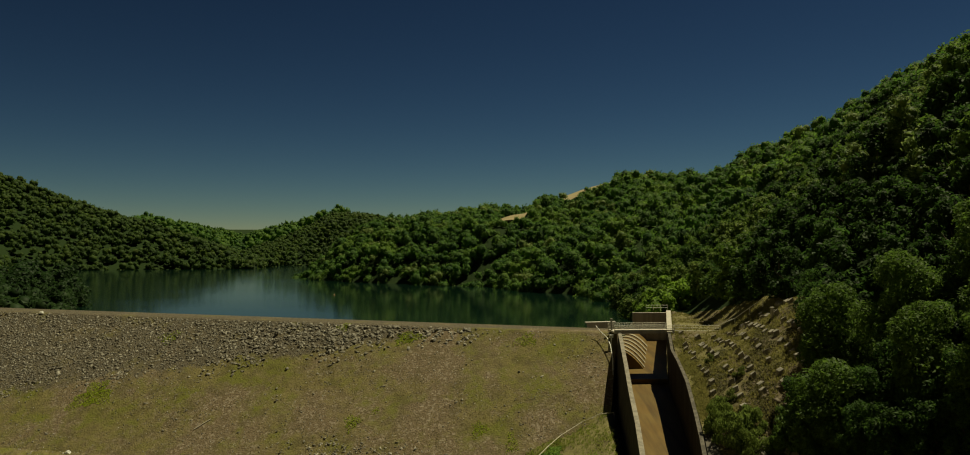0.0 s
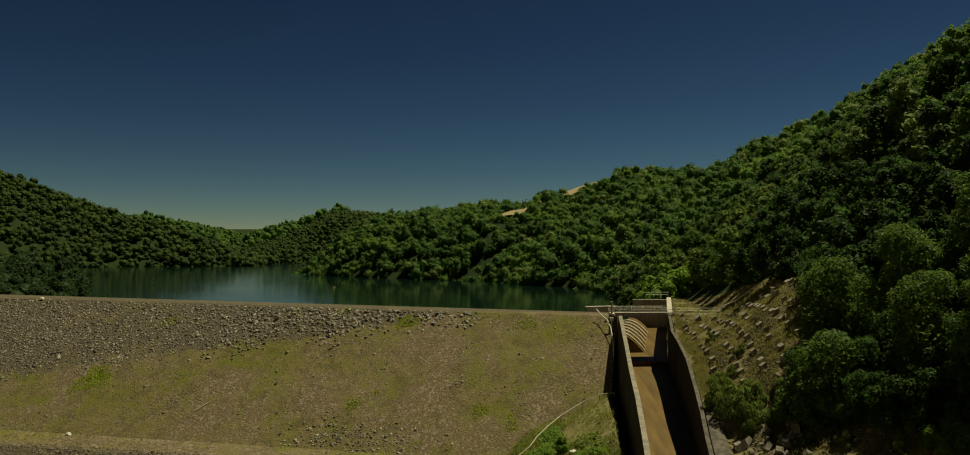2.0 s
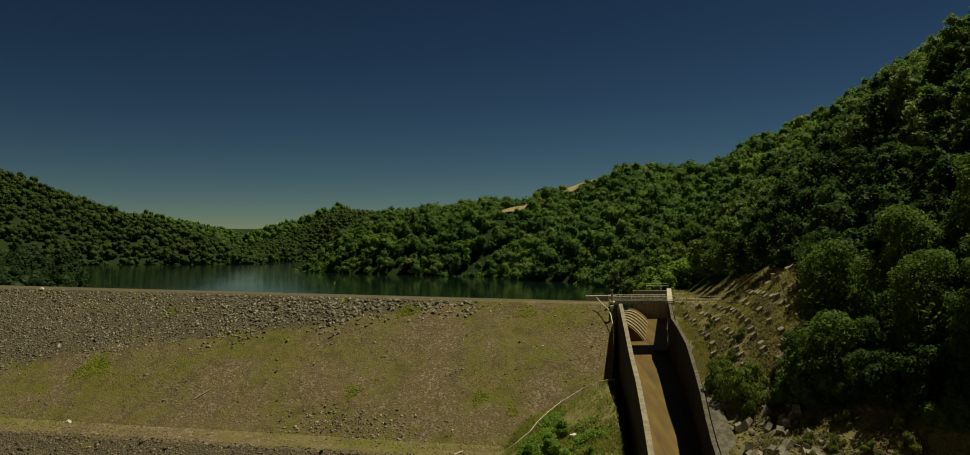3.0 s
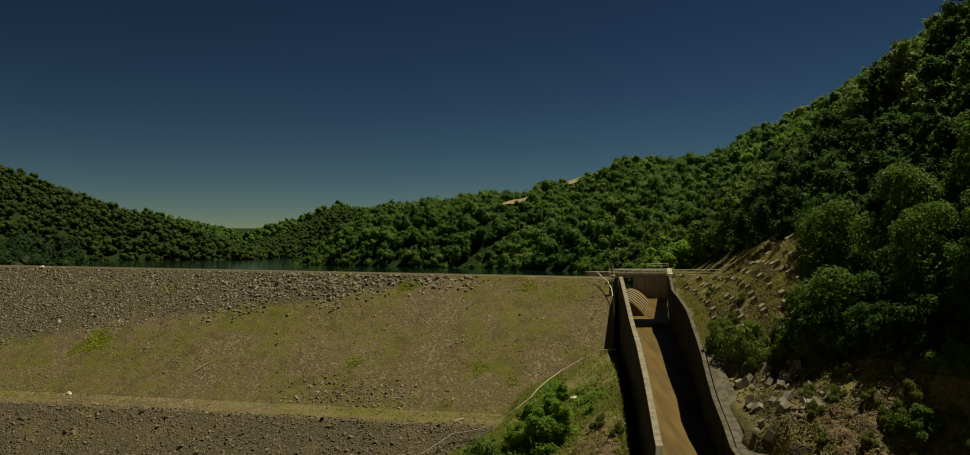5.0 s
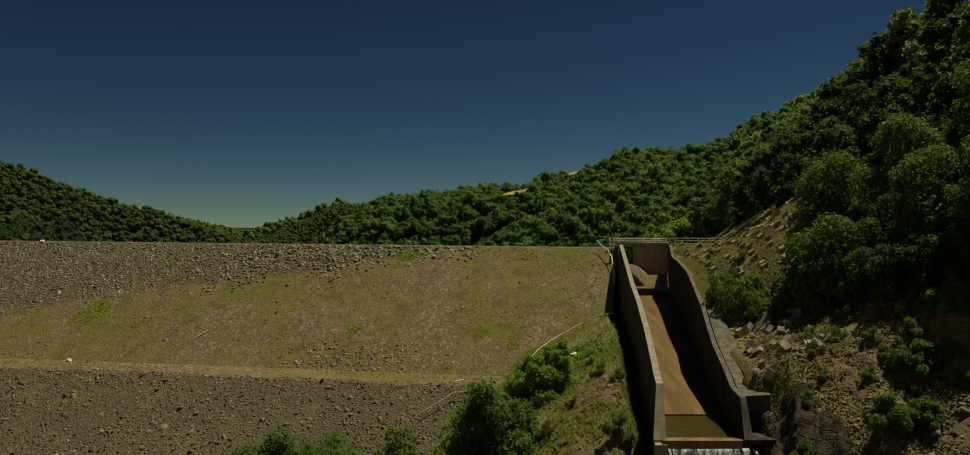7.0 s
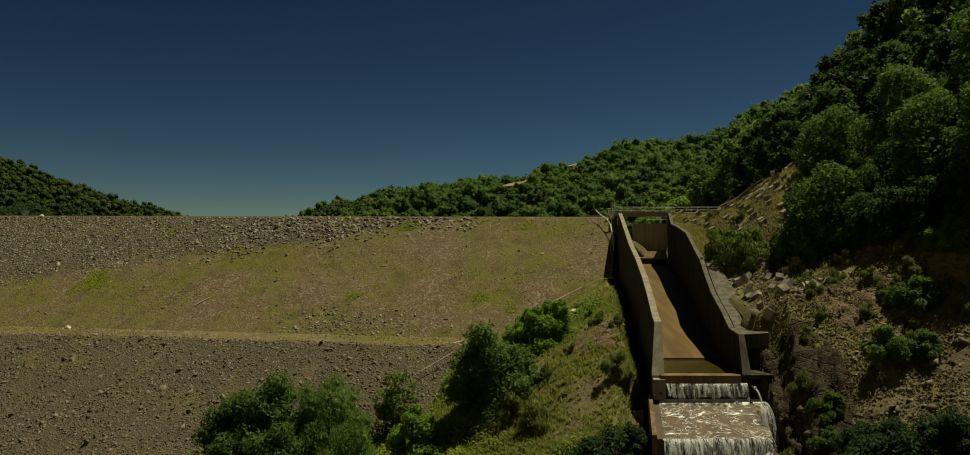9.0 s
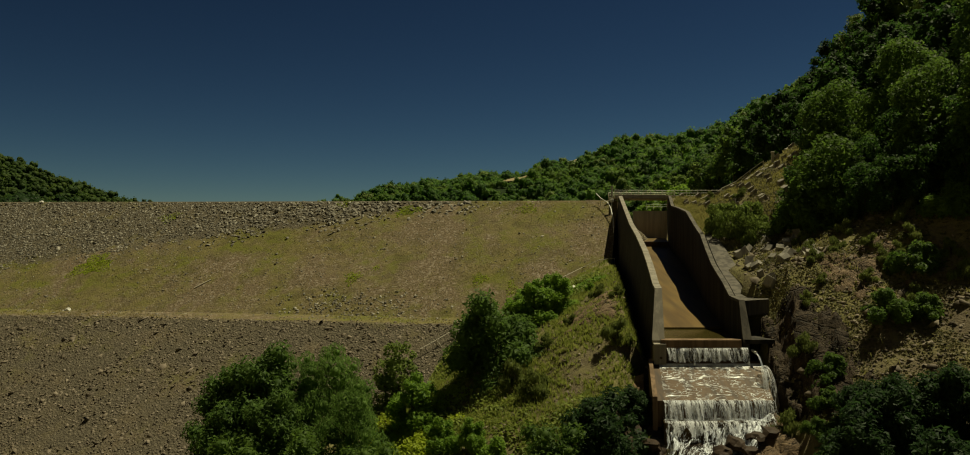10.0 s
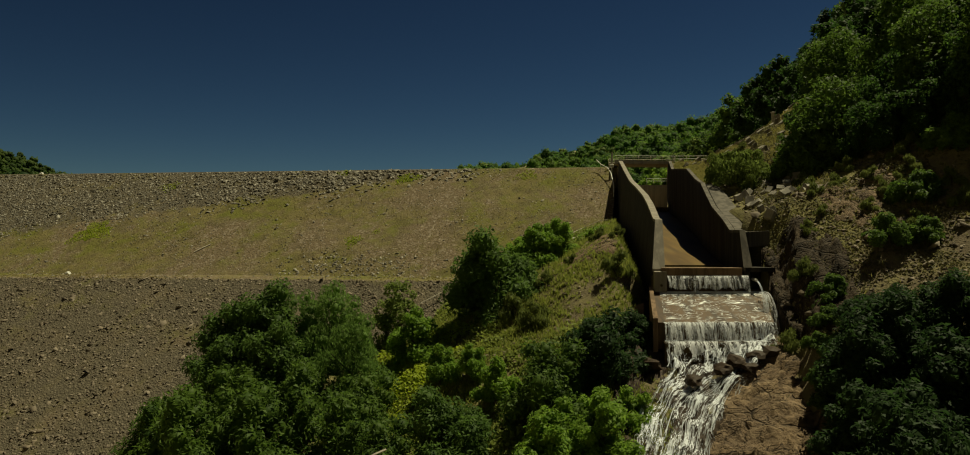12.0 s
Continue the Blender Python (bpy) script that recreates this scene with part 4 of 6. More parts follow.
def trunk_mesh(rs, height, radius, limbs=4):
    """A tapered stem with a few bent limbs."""
    bm = bmesh.new()
    def limb(p, d, length, r, steps=4):
        rings = []
        side = d.orthogonal().normalized()
        for i in range(steps + 1):
            q = i / steps
            o = p + d * length * q + Vector((rs.uniform(-1, 1), rs.uniform(-1, 1), 0)) * 0.05 * length * q
            up = d.cross(side)
            rr = r * (1 - 0.75 * q)
            rings.append([bm.verts.new(o + rr * (math.cos(a) * side + math.sin(a) * up)) for a in np.linspace(0, 6.283, 6, endpoint=False)])
        for a, b in zip(rings, rings[1:]):
            for i in range(6):
                bm.faces.new((a[i], a[(i + 1) % 6], b[(i + 1) % 6], b[i]))
        bm.faces.new(rings[-1])
    limb(Vector((0, 0, -0.6)), Vector((0, 0, 1)), height * 0.75, radius)
    for i in range(limbs):
        a = 6.283 * i / limbs + rs.uniform(-0.4, 0.4)
        limb(Vector((0, 0, height * rs.uniform(0.22, 0.45))), Vector((math.cos(a), math.sin(a), rs.uniform(0.6, 1.1))).normalized(), height * 0.42, radius * 0.5, 3)
    return bm


def plant(name, seed, radius, height, base, lobes, leaves, leaf, mat, label, category="tree", group="", upright=0.0, stem=0.16, spread=0.62, single=False, core=0.72, lump=(0.17, 0.42), limbs=4):
    """One tree or bush at the origin: trunk and crown."""
    rs = np.random.RandomState(seed)
    top = tagged(new(name), label, category, group)
    v, f = crown_arrays(rs, radius, height - base, base, lobes, leaves, leaf, upright, core, spread, single, lump)
    part("trunk", trunk_mesh(rs, max(height * 0.8, 1.0), stem, limbs), bark, top)
    part("crown", fast_mesh("crown", v, f, mat), mat, top)
    return top


def stand(ob, x, y, size=1.0, turn=0.0, sink=0.2, z=None):
    g = float(ground(np.array([x]), np.array([y]))[0]) if z is None else z
    return Matrix.LocRotScale((x, y, g - sink), Euler((0, 0, turn)), (size, size, size))


rnd = random.Random(7)


def set_plants(kind, spots, first=True):
    """Stands one plant and its copies; spots: x, y, size[, height of the base]."""
    for i, (x, y, size, *z) in enumerate(spots):
        m = stand(kind, x, y, size, rnd.uniform(0, 6.28), z=z[0] if z else None)
        if first and i == 0:
            kind.matrix_basis = m
        else:
            c = copy_thing(kind, Matrix.Identity(4))
            c.matrix_basis = m


# bushes and small trees below the dam
bush_dark = plant("bush", 11, 3.6, 6.8, -0.6, 30, 7600, 0.32, leaf_bushy, "dense dark green bushy oak on the valley bank", "bush", "bushes below the dam", spread=0.74, single=True, lump=(0.24, 0.44))
set_plants(bush_dark, [(0.5, 66.5, 1.32, -21.2), (-2.4, 48.6, 0.95, -29.2), (-19.4, 66.5, 1.25, -25.2), (-21.8, 65.0, 1.05, -26.6), (-17.0, 62.0, 1.0, -26.6)])
bush_mid = plant("bush", 12, 3.6, 6.6, -0.6, 28, 6600, 0.32, leaf_oak, "leafy green bush on the steep bank", "bush", "bushes below the dam", spread=0.74, single=True, lump=(0.24, 0.44))
set_plants(bush_mid, [(4.0, 49.5, 0.95, -26.0), (-20.2, 54.2, 1.15, -31.0), (-10.4, 54.6, 1.2, -31.8), (-15.4, 55.0, 1.25, -31.6), (-7.0, 51.0, 1.0, -31.5), (-24.0, 58.0, 0.9, -31.0), (-13.4, 59.6, 1.1, -29.6), (-8.8, 57.6, 0.95, -29.4), (-18.6, 59.0, 1.05, -29.8), (6.0, 45.5, 0.9, -29.0), (-13.0, 49.0, 1.1, -34.0), (32.4, 76.6, 0.7), (34.0, 73.6, 0.75), (36.6, 73.0, 0.8), (29.8, 74.2, 0.7), (31.8, 71.2, 0.75)])
willow = plant("willow_bush", 13, 3.6, 8.6, -0.6, 26, 11000, 0.30, leaf_willow, "feathery grey-green willow bush below the dam", "bush", "bushes below the dam", upright=0.7, spread=0.78, single=True, lump=(0.24, 0.42), core=0.45)
set_plants(willow, [(-13.0, 65.8, 1.05, -25.8), (-10.6, 62.0, 0.95, -27.2), (-15.2, 66.8, 0.9, -25.4)])
bush_light = plant("bush", 14, 2.4, 4.6, 0.0, 20, 3700, 0.32, leaf_bright, "bright green leafy bush on the grassy shoulder", "bush", "bushes below the dam", spread=0.74, single=True, lump=(0.24, 0.44))
set_plants(bush_light, [(-5.6, 63.4, 1.05, -23.9), (5.0, 73.5, 1.05, -16.6), (7.2, 74.6, 0.95, -15.6), (2.8, 74.5, 0.9, -17.4), (6.6, 80.0, 0.8, -15.2), (4.4, 79.0, 0.85, -16.2), (10.6, 78.0, 0.42, -14.2), (12.2, 84.0, 0.36, -13.4), (8.6, 88.0, 0.5, -14.2), (6.8, 46.6, 1.0, -27.2), (4.4, 45.4, 1.0, -27.6), (6.6, 43.6, 0.9), (0.6, 52.4, 0.8), (8.8, 47.6, 0.8, -26.4), (3.2, 42.4, 1.0), (-3.4, 57.0, 0.75), (-1.0, 56.0, 0.6)])
shrub = plant("shrub", 15, 2.0, 6.2, 0.2, 34, 2600, 0.26, leaf_broom, "thin brownish-green shrub at the foot of the dam", "bush", "bushes below the dam", spread=0.9, core=0.0)
set_plants(shrub, [(-7.6, 68.5, 1.0, -23.2), (-9.0, 69.5, 0.75, -23.4)])
broom = plant("broom_bush", 16, 1.6, 2.4, -0.1, 16, 1500, 0.44, leaf_bank_broom, "low yellow-green broom bush on the dry bank", "bush", "broom bushes on the banks", upright=1.0, spread=0.8, single=True)
set_plants(broom, [(19.9, 51.5, 0.8), (24.3, 58.5, 0.5), (26.0, 60.0, 0.45), (28.8, 58.5, 0.5), (31.0, 60.0, 0.5), (22.4, 54.6, 0.7),
                  (30.2, 55.0, 0.6), (33.5, 60.5, 0.6), (35.0, 58.0, 0.6), (7.6, 69.0, 0.5), (5.0, 65.5, 0.6), (2.5, 62.5, 0.9), (10.2, 61.0, 0.9), (4.0, 60.0, 0.9), (10.6, 72.5, 0.6), (11.8, 69.0, 0.5), (27.5, 66.0, 0.6), (29.2, 64.2, 0.6), (31.0, 66.4, 0.6), (28.6, 69.6, 0.55), (33.4, 62.4, 0.6), (35.0, 63.5, 0.6), (30.6, 61.6, 0.55), (26.6, 62.4, 0.5), (32.2, 60.0, 0.5), (36.6, 60.6, 0.7), (34.6, 55.8, 0.7), (31.4, 56.2, 0.5), (27.5, 86.0, 0.7), (30.0, 90.0, 0.6), (29.5, 99.5, 0.55)])
broom_tall = plant("broom_bush", 26, 1.7, 2.7, -0.2, 22, 3000, 0.30, leaf_broom, "yellow-green broom bush beside the chute wall", "bush", "broom bushes on the banks", upright=0.8, spread=0.85, core=0.4)
set_plants(broom_tall, [(25.2, 77.8, 1.3), (24.9, 81.0, 1.2), (26.4, 75.4, 1.1), (27.3, 79.2, 1.05), (25.6, 84.0, 0.9)])
low_bush = plant("bush", 17, 2.6, 3.4, -0.1, 20, 3000, 0.36, leaf_oak, "low spreading green bush on the rocky bank", "bush", "bushes on the rocky bank", spread=0.85, single=True)
set_plants(low_bush, [(28.4, 54.6, 0.7), (30.4, 54.0, 0.62), (32.4, 58.2, 0.8), (36.4, 60.4, 0.9), (34.4, 50.6, 0.9), (23.2, 52.6, 0.55), (21.9, 50.2, 0.4), (21.4, 48.2, 0.36), (22.6, 51.6, 0.36), (20.6, 48.8, 0.34), (20.9, 47.2, 0.4), (20.4, 46.0, 0.36), (19.5, 45.6, 0.30), (19.8, 46.9, 0.30)])
shore_tree = plant("tree", 19, 4.6, 8.0, -0.2, 28, 2600, 0.55, leaf_dark, "dark green tree at the reservoir's edge", "tree", "trees on the shore", spread=0.8)
set_plants(shore_tree, [(-123.5, 227.0, 1.35, -6.2), (-131.0, 236.0, 1.7, -5.2), (-138.0, 228.0, 1.55, -4.6), (-127.0, 219.0, 1.45, -5.4), (-145.0, 240.0, 1.75, -4.6), (-119.0, 213.0, 1.2, -5.8), (-134.0, 217.0, 1.5, -4.8), (-142.0, 232.0, 1.6, -4.4), (-150.0, 246.0, 1.75, -4.0), (-128.0, 206.0, 1.3, -4.6), (-114.0, 203.0, 1.0, -5.4), (-121.0, 200.0, 1.1, -4.6)])
shore_bush = plant("bush", 18, 4.4, 7.5, -0.2, 26, 2600, 0.55, leaf_bright, "sunlit green willow bush at the reservoir's edge", "bush", "bushes on the shore", spread=0.8)
set_plants(shore_bush, [(-100.0, 165.0, 0.62, -2.6), (-104.5, 168.0, 0.55, -2.4), (36.8, 164.5, 1.15, -4.4), (41.0, 168.0, 1.35, -3.4), (46.5, 170.0, 1.2, -1.6), (40.0, 175.0, 1.1, -4.0), (38.5, 182.0, 0.9, -4.8)])

# larger trees on the near right bank
tree_near = plant("tree", 21, 5.2, 13.5, 2.4, 46, 9500, 0.46, leaf_oak, "broad dark green oak on the rocky bank", "tree", "trees on the bank", spread=0.72, single=True, core=0.25)
set_plants(tree_near, [(32.6, 72.6, 1.0, -11.6), (36.6, 80.5, 0.9), (39.0, 67.5, 0.8), (41.5, 76.0, 0.95), (45.5, 66.0, 0.9), (48.5, 73.0, 1.0), (41.0, 61.5, 0.75), (46.0, 59.5, 0.85)])
tree_bank = plant("tree", 23, 4.4, 9.0, -0.2, 32, 5600, 0.46, forest_oak, "leafy green oak on the wooded bank", "tree", "trees on the bank", spread=0.78, core=0.0, single=True)
set_plants(tree_bank, [(34.4, 65.0, 0.62), (36.4, 63.6, 0.6), (38.6, 61.6, 0.6), (33.6, 68.0, 0.6), (31.8, 77.0, 0.66), (37.4, 84.6, 0.7), (39.4, 89.4, 0.75), (41.0, 94.0, 0.75), (37.6, 65.0, 0.7), (40.5, 64.0, 0.75), (43.8, 62.6, 0.8), (38.6, 70.6, 0.9), (43.0, 70.0, 0.9), (47.0, 68.4, 0.95), (40.0, 73.4, 0.85), (45.2, 75.0, 1.0), (50.2, 68.6, 1.0), (36.0, 71.0, 0.8), (48.6, 62.6, 0.9), (51.0, 74.5, 1.0)])
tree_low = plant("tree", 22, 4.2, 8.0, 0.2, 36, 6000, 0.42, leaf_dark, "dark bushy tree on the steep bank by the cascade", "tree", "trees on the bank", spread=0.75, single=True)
# the last two, left of the stream, take dark leaves for the shade there
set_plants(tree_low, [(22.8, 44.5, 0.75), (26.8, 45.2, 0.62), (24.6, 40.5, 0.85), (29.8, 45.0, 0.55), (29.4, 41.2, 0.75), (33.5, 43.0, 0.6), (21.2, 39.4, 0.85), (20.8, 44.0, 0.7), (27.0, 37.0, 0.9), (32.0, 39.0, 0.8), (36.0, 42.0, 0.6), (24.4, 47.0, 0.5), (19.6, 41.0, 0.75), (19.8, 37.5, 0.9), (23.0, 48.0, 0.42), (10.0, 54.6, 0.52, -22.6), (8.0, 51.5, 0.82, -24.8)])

# the wooded hill: single trees nearest, then woods
FOREST = []
for variant, (seed, mat, label) in enumerate(((31, forest_oak, "round green oak in the hillside forest"), (32, forest_bright, "fresh green chestnut tree in the hillside forest"),
                                               (33, forest_blossom, "chestnut tree with pale yellow blossom in the hillside forest"), (34, forest_dark, "dark green tree in the hillside forest"))):
    FOREST.append(plant("tree", seed, 4.2, 9.5, 0.0, 19, 1250, 0.70, mat, label, "tree", "trees of the hillside forest", spread=0.76, single=True, core=0.70, lump=(0.24, 0.42), limbs=2))
spots = [[], [], [], []]
taken = 0
cells = [(i, j) for j in range(34) for i in range(26)]
for i, j in cells:
    x, y = 24 + i * 5.4 + rnd.uniform(-1.9, 1.9), 62 + j * 5.6 + rnd.uniform(-1.9, 1.9)
    ok = bool(wooded(np.array([x]), np.array([y]))[0]) and y > 60
    toward = x / max(y, 1)
    if not ok or toward > 0.80 or toward < 0.16 or taken >= 300 or (y < 78 and x < 50) or (x > 108):
        continue
    # nearest trees get mostly dark leaves: their shaded sides put into the colour
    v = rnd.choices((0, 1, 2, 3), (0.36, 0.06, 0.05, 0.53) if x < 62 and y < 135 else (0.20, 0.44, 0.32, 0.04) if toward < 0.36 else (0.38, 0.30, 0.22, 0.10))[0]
    spots[v].append((x, y, rnd.uniform(0.72, 1.12)))
    taken += 1
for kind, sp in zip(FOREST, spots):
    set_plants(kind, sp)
ridge_tree = plant("tree", 24, 5.0, 7.2, -0.4, 16, 1000, 0.75, forest_bright, "rounded green tree at the edge of the hay field", "tree", "trees by the hay field", spread=0.78, single=True, core=0.8, lump=(0.3, 0.46), limbs=2)
set_plants(ridge_tree, [(97, 541, 0.95), (101.5, 543, 1.3), (106, 546, 1.15), (92, 540, 0.7), (131, 550, 0.75), (126, 552, 0.9), (121, 552, 0.7), (85, 535, 0.5), (79, 530, 0.45), (72, 523, 0.45), (66, 517, 0.5), (60, 511, 0.4), (111, 556, 0.8)])


def scrub(x, y):
    """Low growth on the slope under the hay fields."""
    hit = np.zeros(len(x), bool)
    for q in range(0, 25, 6):
        hit |= in_field(x + 0.06 * q, y + q)
    return hit


def woods(name, test, bounds, spacing, leaves, leaf, tall, mat, label, seed, lobes=6):
    """Many crowns as one mesh, for woods too far off to count."""
    rs = np.random.RandomState(seed)
    x0, x1, y0, y1 = bounds
    gx, gy = np.meshgrid(np.arange(x0, x1, spacing), np.arange(y0, y1, spacing))
    gx, gy = gx.ravel() + rs.uniform(-0.42, 0.42, gx.size) * spacing, gy.ravel() + rs.uniform(-0.42, 0.42, gx.size) * spacing
    ok = test(gx, gy)
    gx, gy = gx[ok], gy[ok]
    gz = ground(gx, gy)
    kinds = [crown_arrays(np.random.RandomState(seed + k), tall * 0.80, tall * 0.95, -0.12 * tall, lobes, leaves, leaf, core=0.86, spread=0.74, single=True, lump=(0.28, 0.46)) for k in range(8)]
    edge = scrub(gx, gy)
    pick = rs.randint(0, 8, len(gx))
    vs, fs, base = [], [], 0
    for k, (v, f) in enumerate(kinds):
        m = np.flatnonzero(pick == k)
        if not len(m):
            continue
        a, sc = rs.uniform(0, 6.283, len(m)), rs.uniform(0.62, 1.25, len(m))
        sc = np.where(edge[m], sc * 0.68, sc)
        ca, sa = np.cos(a) * sc, np.sin(a) * sc
        hs = sc * rs.uniform(0.85, 1.2, len(m))
        out = np.stack([v[None, :, 0] * ca[:, None] - v[None, :, 1] * sa[:, None] + gx[m][:, None], v[None, :, 0] * sa[:, None] + v[None, :, 1] * ca[:, None] + gy[m][:, None],
                        v[None, :, 2] * hs[:, None] + gz[m][:, None] - 0.3], -1)
        vs.append(out.reshape(-1, 3))
        fs.append((f[None] + (np.arange(len(m)) * len(v))[:, None, None]).reshape(-1, 3) + base)
        base += vs[-1].shape[0]
    ob = new(name, fast_mesh(name, np.concatenate(vs), np.concatenate(fs), mat))
    return tagged(ob, label, "forest", kind="stuff")


def seen_from(x, y, lo, hi):
    b = x / np.maximum(y, 1)
    return (b > lo) & (b < hi)


def mid_woods(x, y):
    d = shore_distance(x, y)
    return wooded(x, y) & (d > -1.5) & (d < 130) & seen_from(x, y, -0.27, 0.66) & ((y > 252) | (x > 108)) & ~in_field(x, y) & (y < 720)


def shore_woods_left(x, y):
    d = shore_distance(x, y)
    return (d > 0.5) & (d < 110) & (x < -60) & (y < 330) & seen_from(x, y, -0.9, -0.35) & (dam_sn(x, y)[1] < -9)


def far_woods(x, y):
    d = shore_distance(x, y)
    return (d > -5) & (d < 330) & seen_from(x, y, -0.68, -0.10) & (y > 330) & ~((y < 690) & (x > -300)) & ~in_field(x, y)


def valley_woods(x, y):
    return (shore_distance(x, y) < 800) & seen_from(x, y, -0.46, -0.18) & (y > 1500)


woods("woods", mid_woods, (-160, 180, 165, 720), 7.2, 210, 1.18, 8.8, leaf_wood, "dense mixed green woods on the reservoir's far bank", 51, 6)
rs_pick = np.random.RandomState(55)


def blossom_spots(x, y):
    return mid_woods(x, y) & (rs_pick.uniform(0, 1, x.size) < 0.5)


woods("woods", blossom_spots, (-160, 180, 165, 720), 17.0, 340, 0.9, 8.6, far_blossom, "pale flowering chestnuts among the woods", 57, 7)
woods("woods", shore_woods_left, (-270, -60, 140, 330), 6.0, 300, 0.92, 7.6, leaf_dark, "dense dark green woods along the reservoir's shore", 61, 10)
woods("woods", valley_woods, (-1900, -250, 1500, 4300), 48.0, 24, 6.0, 30.0, leaf_wood, "distant green woods up the valley", 81, 3)
woods("woods", far_woods, (-1000, -60, 330, 1500), 11.3, 36, 2.4, 12.5, leaf_hill_shade, "green woods on the valley hills, the slope's shade put into darker leaves", 71, 4)

# ---- rubble on the dam ----
def stones(rs, s, n, size, lift=0.12, flat=0.62, on_face=True):
    """Chipped blocks lying on the dam face: corners and quads."""
    m = len(s)
    cube = np.array([(x, y, z) for x in (-1, 1) for y in (-1, 1) for z in (-1, 1)], float)
    v = cube[None] * rs.uniform((0.2, 0.2, 0.5), 1.0, (m, 8, 3)) * 0.55
    v[:, :, 2] *= flat
    v[:, :, 0] *= rs.uniform(0.8, 1.9, m)[:, None]
    v *= size[:, None, None]
    e = rs.uniform(-0.62, 0.62, (m, 2))
    a = rs.uniform(0, 6.283, m)
    cx, sx, cy, sy, cz, sz = np.cos(e[:, 0]), np.sin(e[:, 0]), np.cos(e[:, 1]), np.sin(e[:, 1]), np.cos(a), np.sin(a)
    x, y, z = v[..., 0].copy(), v[..., 1].copy(), v[..., 2].copy()
    y, z = y * cx[:, None] - z * sx[:, None], y * sx[:, None] + z * cx[:, None]
    x, z = x * cy[:, None] + z * sy[:, None], -x * sy[:, None] + z * cy[:, None]
    x, y = x * cz[:, None] - y * sz[:, None], x * sz[:, None] + y * cz[:, None]
    if on_face:
        th = np.where((n > 26) & (n < 32), 0.08, 0.58)[:, None]
        y, z = y * np.cos(th) - z * np.sin(th), y * np.sin(th) + z * np.cos(th)
        p = DAM_R[None] + DAM_U[None] * s[:, None] + DAM_N[None] * n[:, None]
        pz = dam_face(s, n) + lift * size
    else:
        p = np.column_stack([s, n])
        pz = ground(s, n) + lift * size
    v = np.stack([x + p[:, :1], y + p[:, 1:], z + pz[:, None]], -1)
    q = np.array([(0, 1, 3, 2), (4, 6, 7, 5), (0, 4, 5, 1), (2, 3, 7, 6), (1, 5, 7, 3)])
    return v, q


def rubble_mesh(name, v, q, mat):
    m = len(v)
    return fast_mesh(name, v.reshape(-1, 3), (q[None] + (np.arange(m) * 8)[:, None, None]).reshape(-1, 4), mat)


def band(s):
    """How far down the bare stone reaches below the crest."""
    return np.clip((s - 22) * 0.215, 0, 19) + 1.2 * np.sin(s * 0.33) + 0.8 * np.sin(s * 0.9)


rs = np.random.RandomState(5)
S, N = rs.uniform(17, 124, 21000), rs.uniform(0.3, 21, 21000)
ok = (N < band(S) + rs.normal(0, 1.7, S.size)) & (rs.uniform(0, 1, S.size) < 0.92)
v1, quad = stones(rs, S[ok], N[ok], rs.uniform(0.14, 0.40, ok.sum()) * np.interp(S[ok], (18, 24, 50, 75), (1.2, 1.85, 1.7, 1.05)) + (rs.uniform(0, 1, ok.sum()) > 0.95) * rs.uniform(0.1, 0.35, ok.sum()), 0.0, 0.24)
spread_ = np.ptp(v1.reshape(len(v1), 8, 3)[..., 0], axis=1)
crest = np.flatnonzero((v1[:, 0, 0] > -42) & (v1[:, 0, 0] < -4))
crest = crest[np.argsort(-spread_[crest])][:150]
S, N = rs.uniform(12, 112, 23000), 30.5 + 31.5 * rs.uniform(0, 1, 23000)
thin = bumps(S, N, 16, 77) + 0.6 * bumps(S, N, 6, 78) + rs.normal(0, 0.5, S.size) > -0.75
S, N = S[thin], N[thin]
size = rs.uniform(0.14, 0.38, S.size) + (rs.uniform(0, 1, S.size) > 0.96) * rs.uniform(0.1, 0.5, S.size)
v2, _ = stones(rs, S, N, size, 0.0, 0.20)
near = np.flatnonzero((S > 52) & (S < 72) & (N > 44))
near = near[np.argsort(-size[near])][:150]
rest = np.setdiff1d(np.arange(len(S)), near)
S3, N3 = rs.uniform(-1, 116, 8500), rs.uniform(0.2, 30, 8500)
clump = np.sin(S3 * 0.21 + 1.3 * np.sin(N3 * 0.31)) + np.sin(N3 * 0.43 + S3 * 0.11) + rs.normal(0, 0.8, S3.size)
ok = clump > -0.5
v3, _ = stones(rs, S3[ok], N3[ok], rs.uniform(0.08, 0.24, ok.sum()) + (rs.uniform(0, 1, ok.sum()) > 0.97) * 0.22, 0.0, 0.3)
S4, N4 = rs.normal(34, 6, 380), rs.normal(24.2, 1.5, 380)
v4, _ = stones(rs, S4, N4, rs.uniform(0.12, 0.42, 380), 0.0, 0.45)
scree = part("rubble", rubble_mesh("rubble", np.concatenate([np.delete(v1, crest, 0), v3, v4]), quad, rubble), rubble, dam, "loose brown and grey broken stone")
tagged(scree, kind="stuff")
toe_stone = stone_material("toe_stone", (0.120, 0.097, 0.072), (0.290, 0.240, 0.184), (0.140, 0.104, 0.070))
scree = part("rubble", rubble_mesh("rubble", v2[rest], quad, toe_stone), toe_stone, dam, "brown broken stone below the berm")
tagged(scree, kind="stuff")
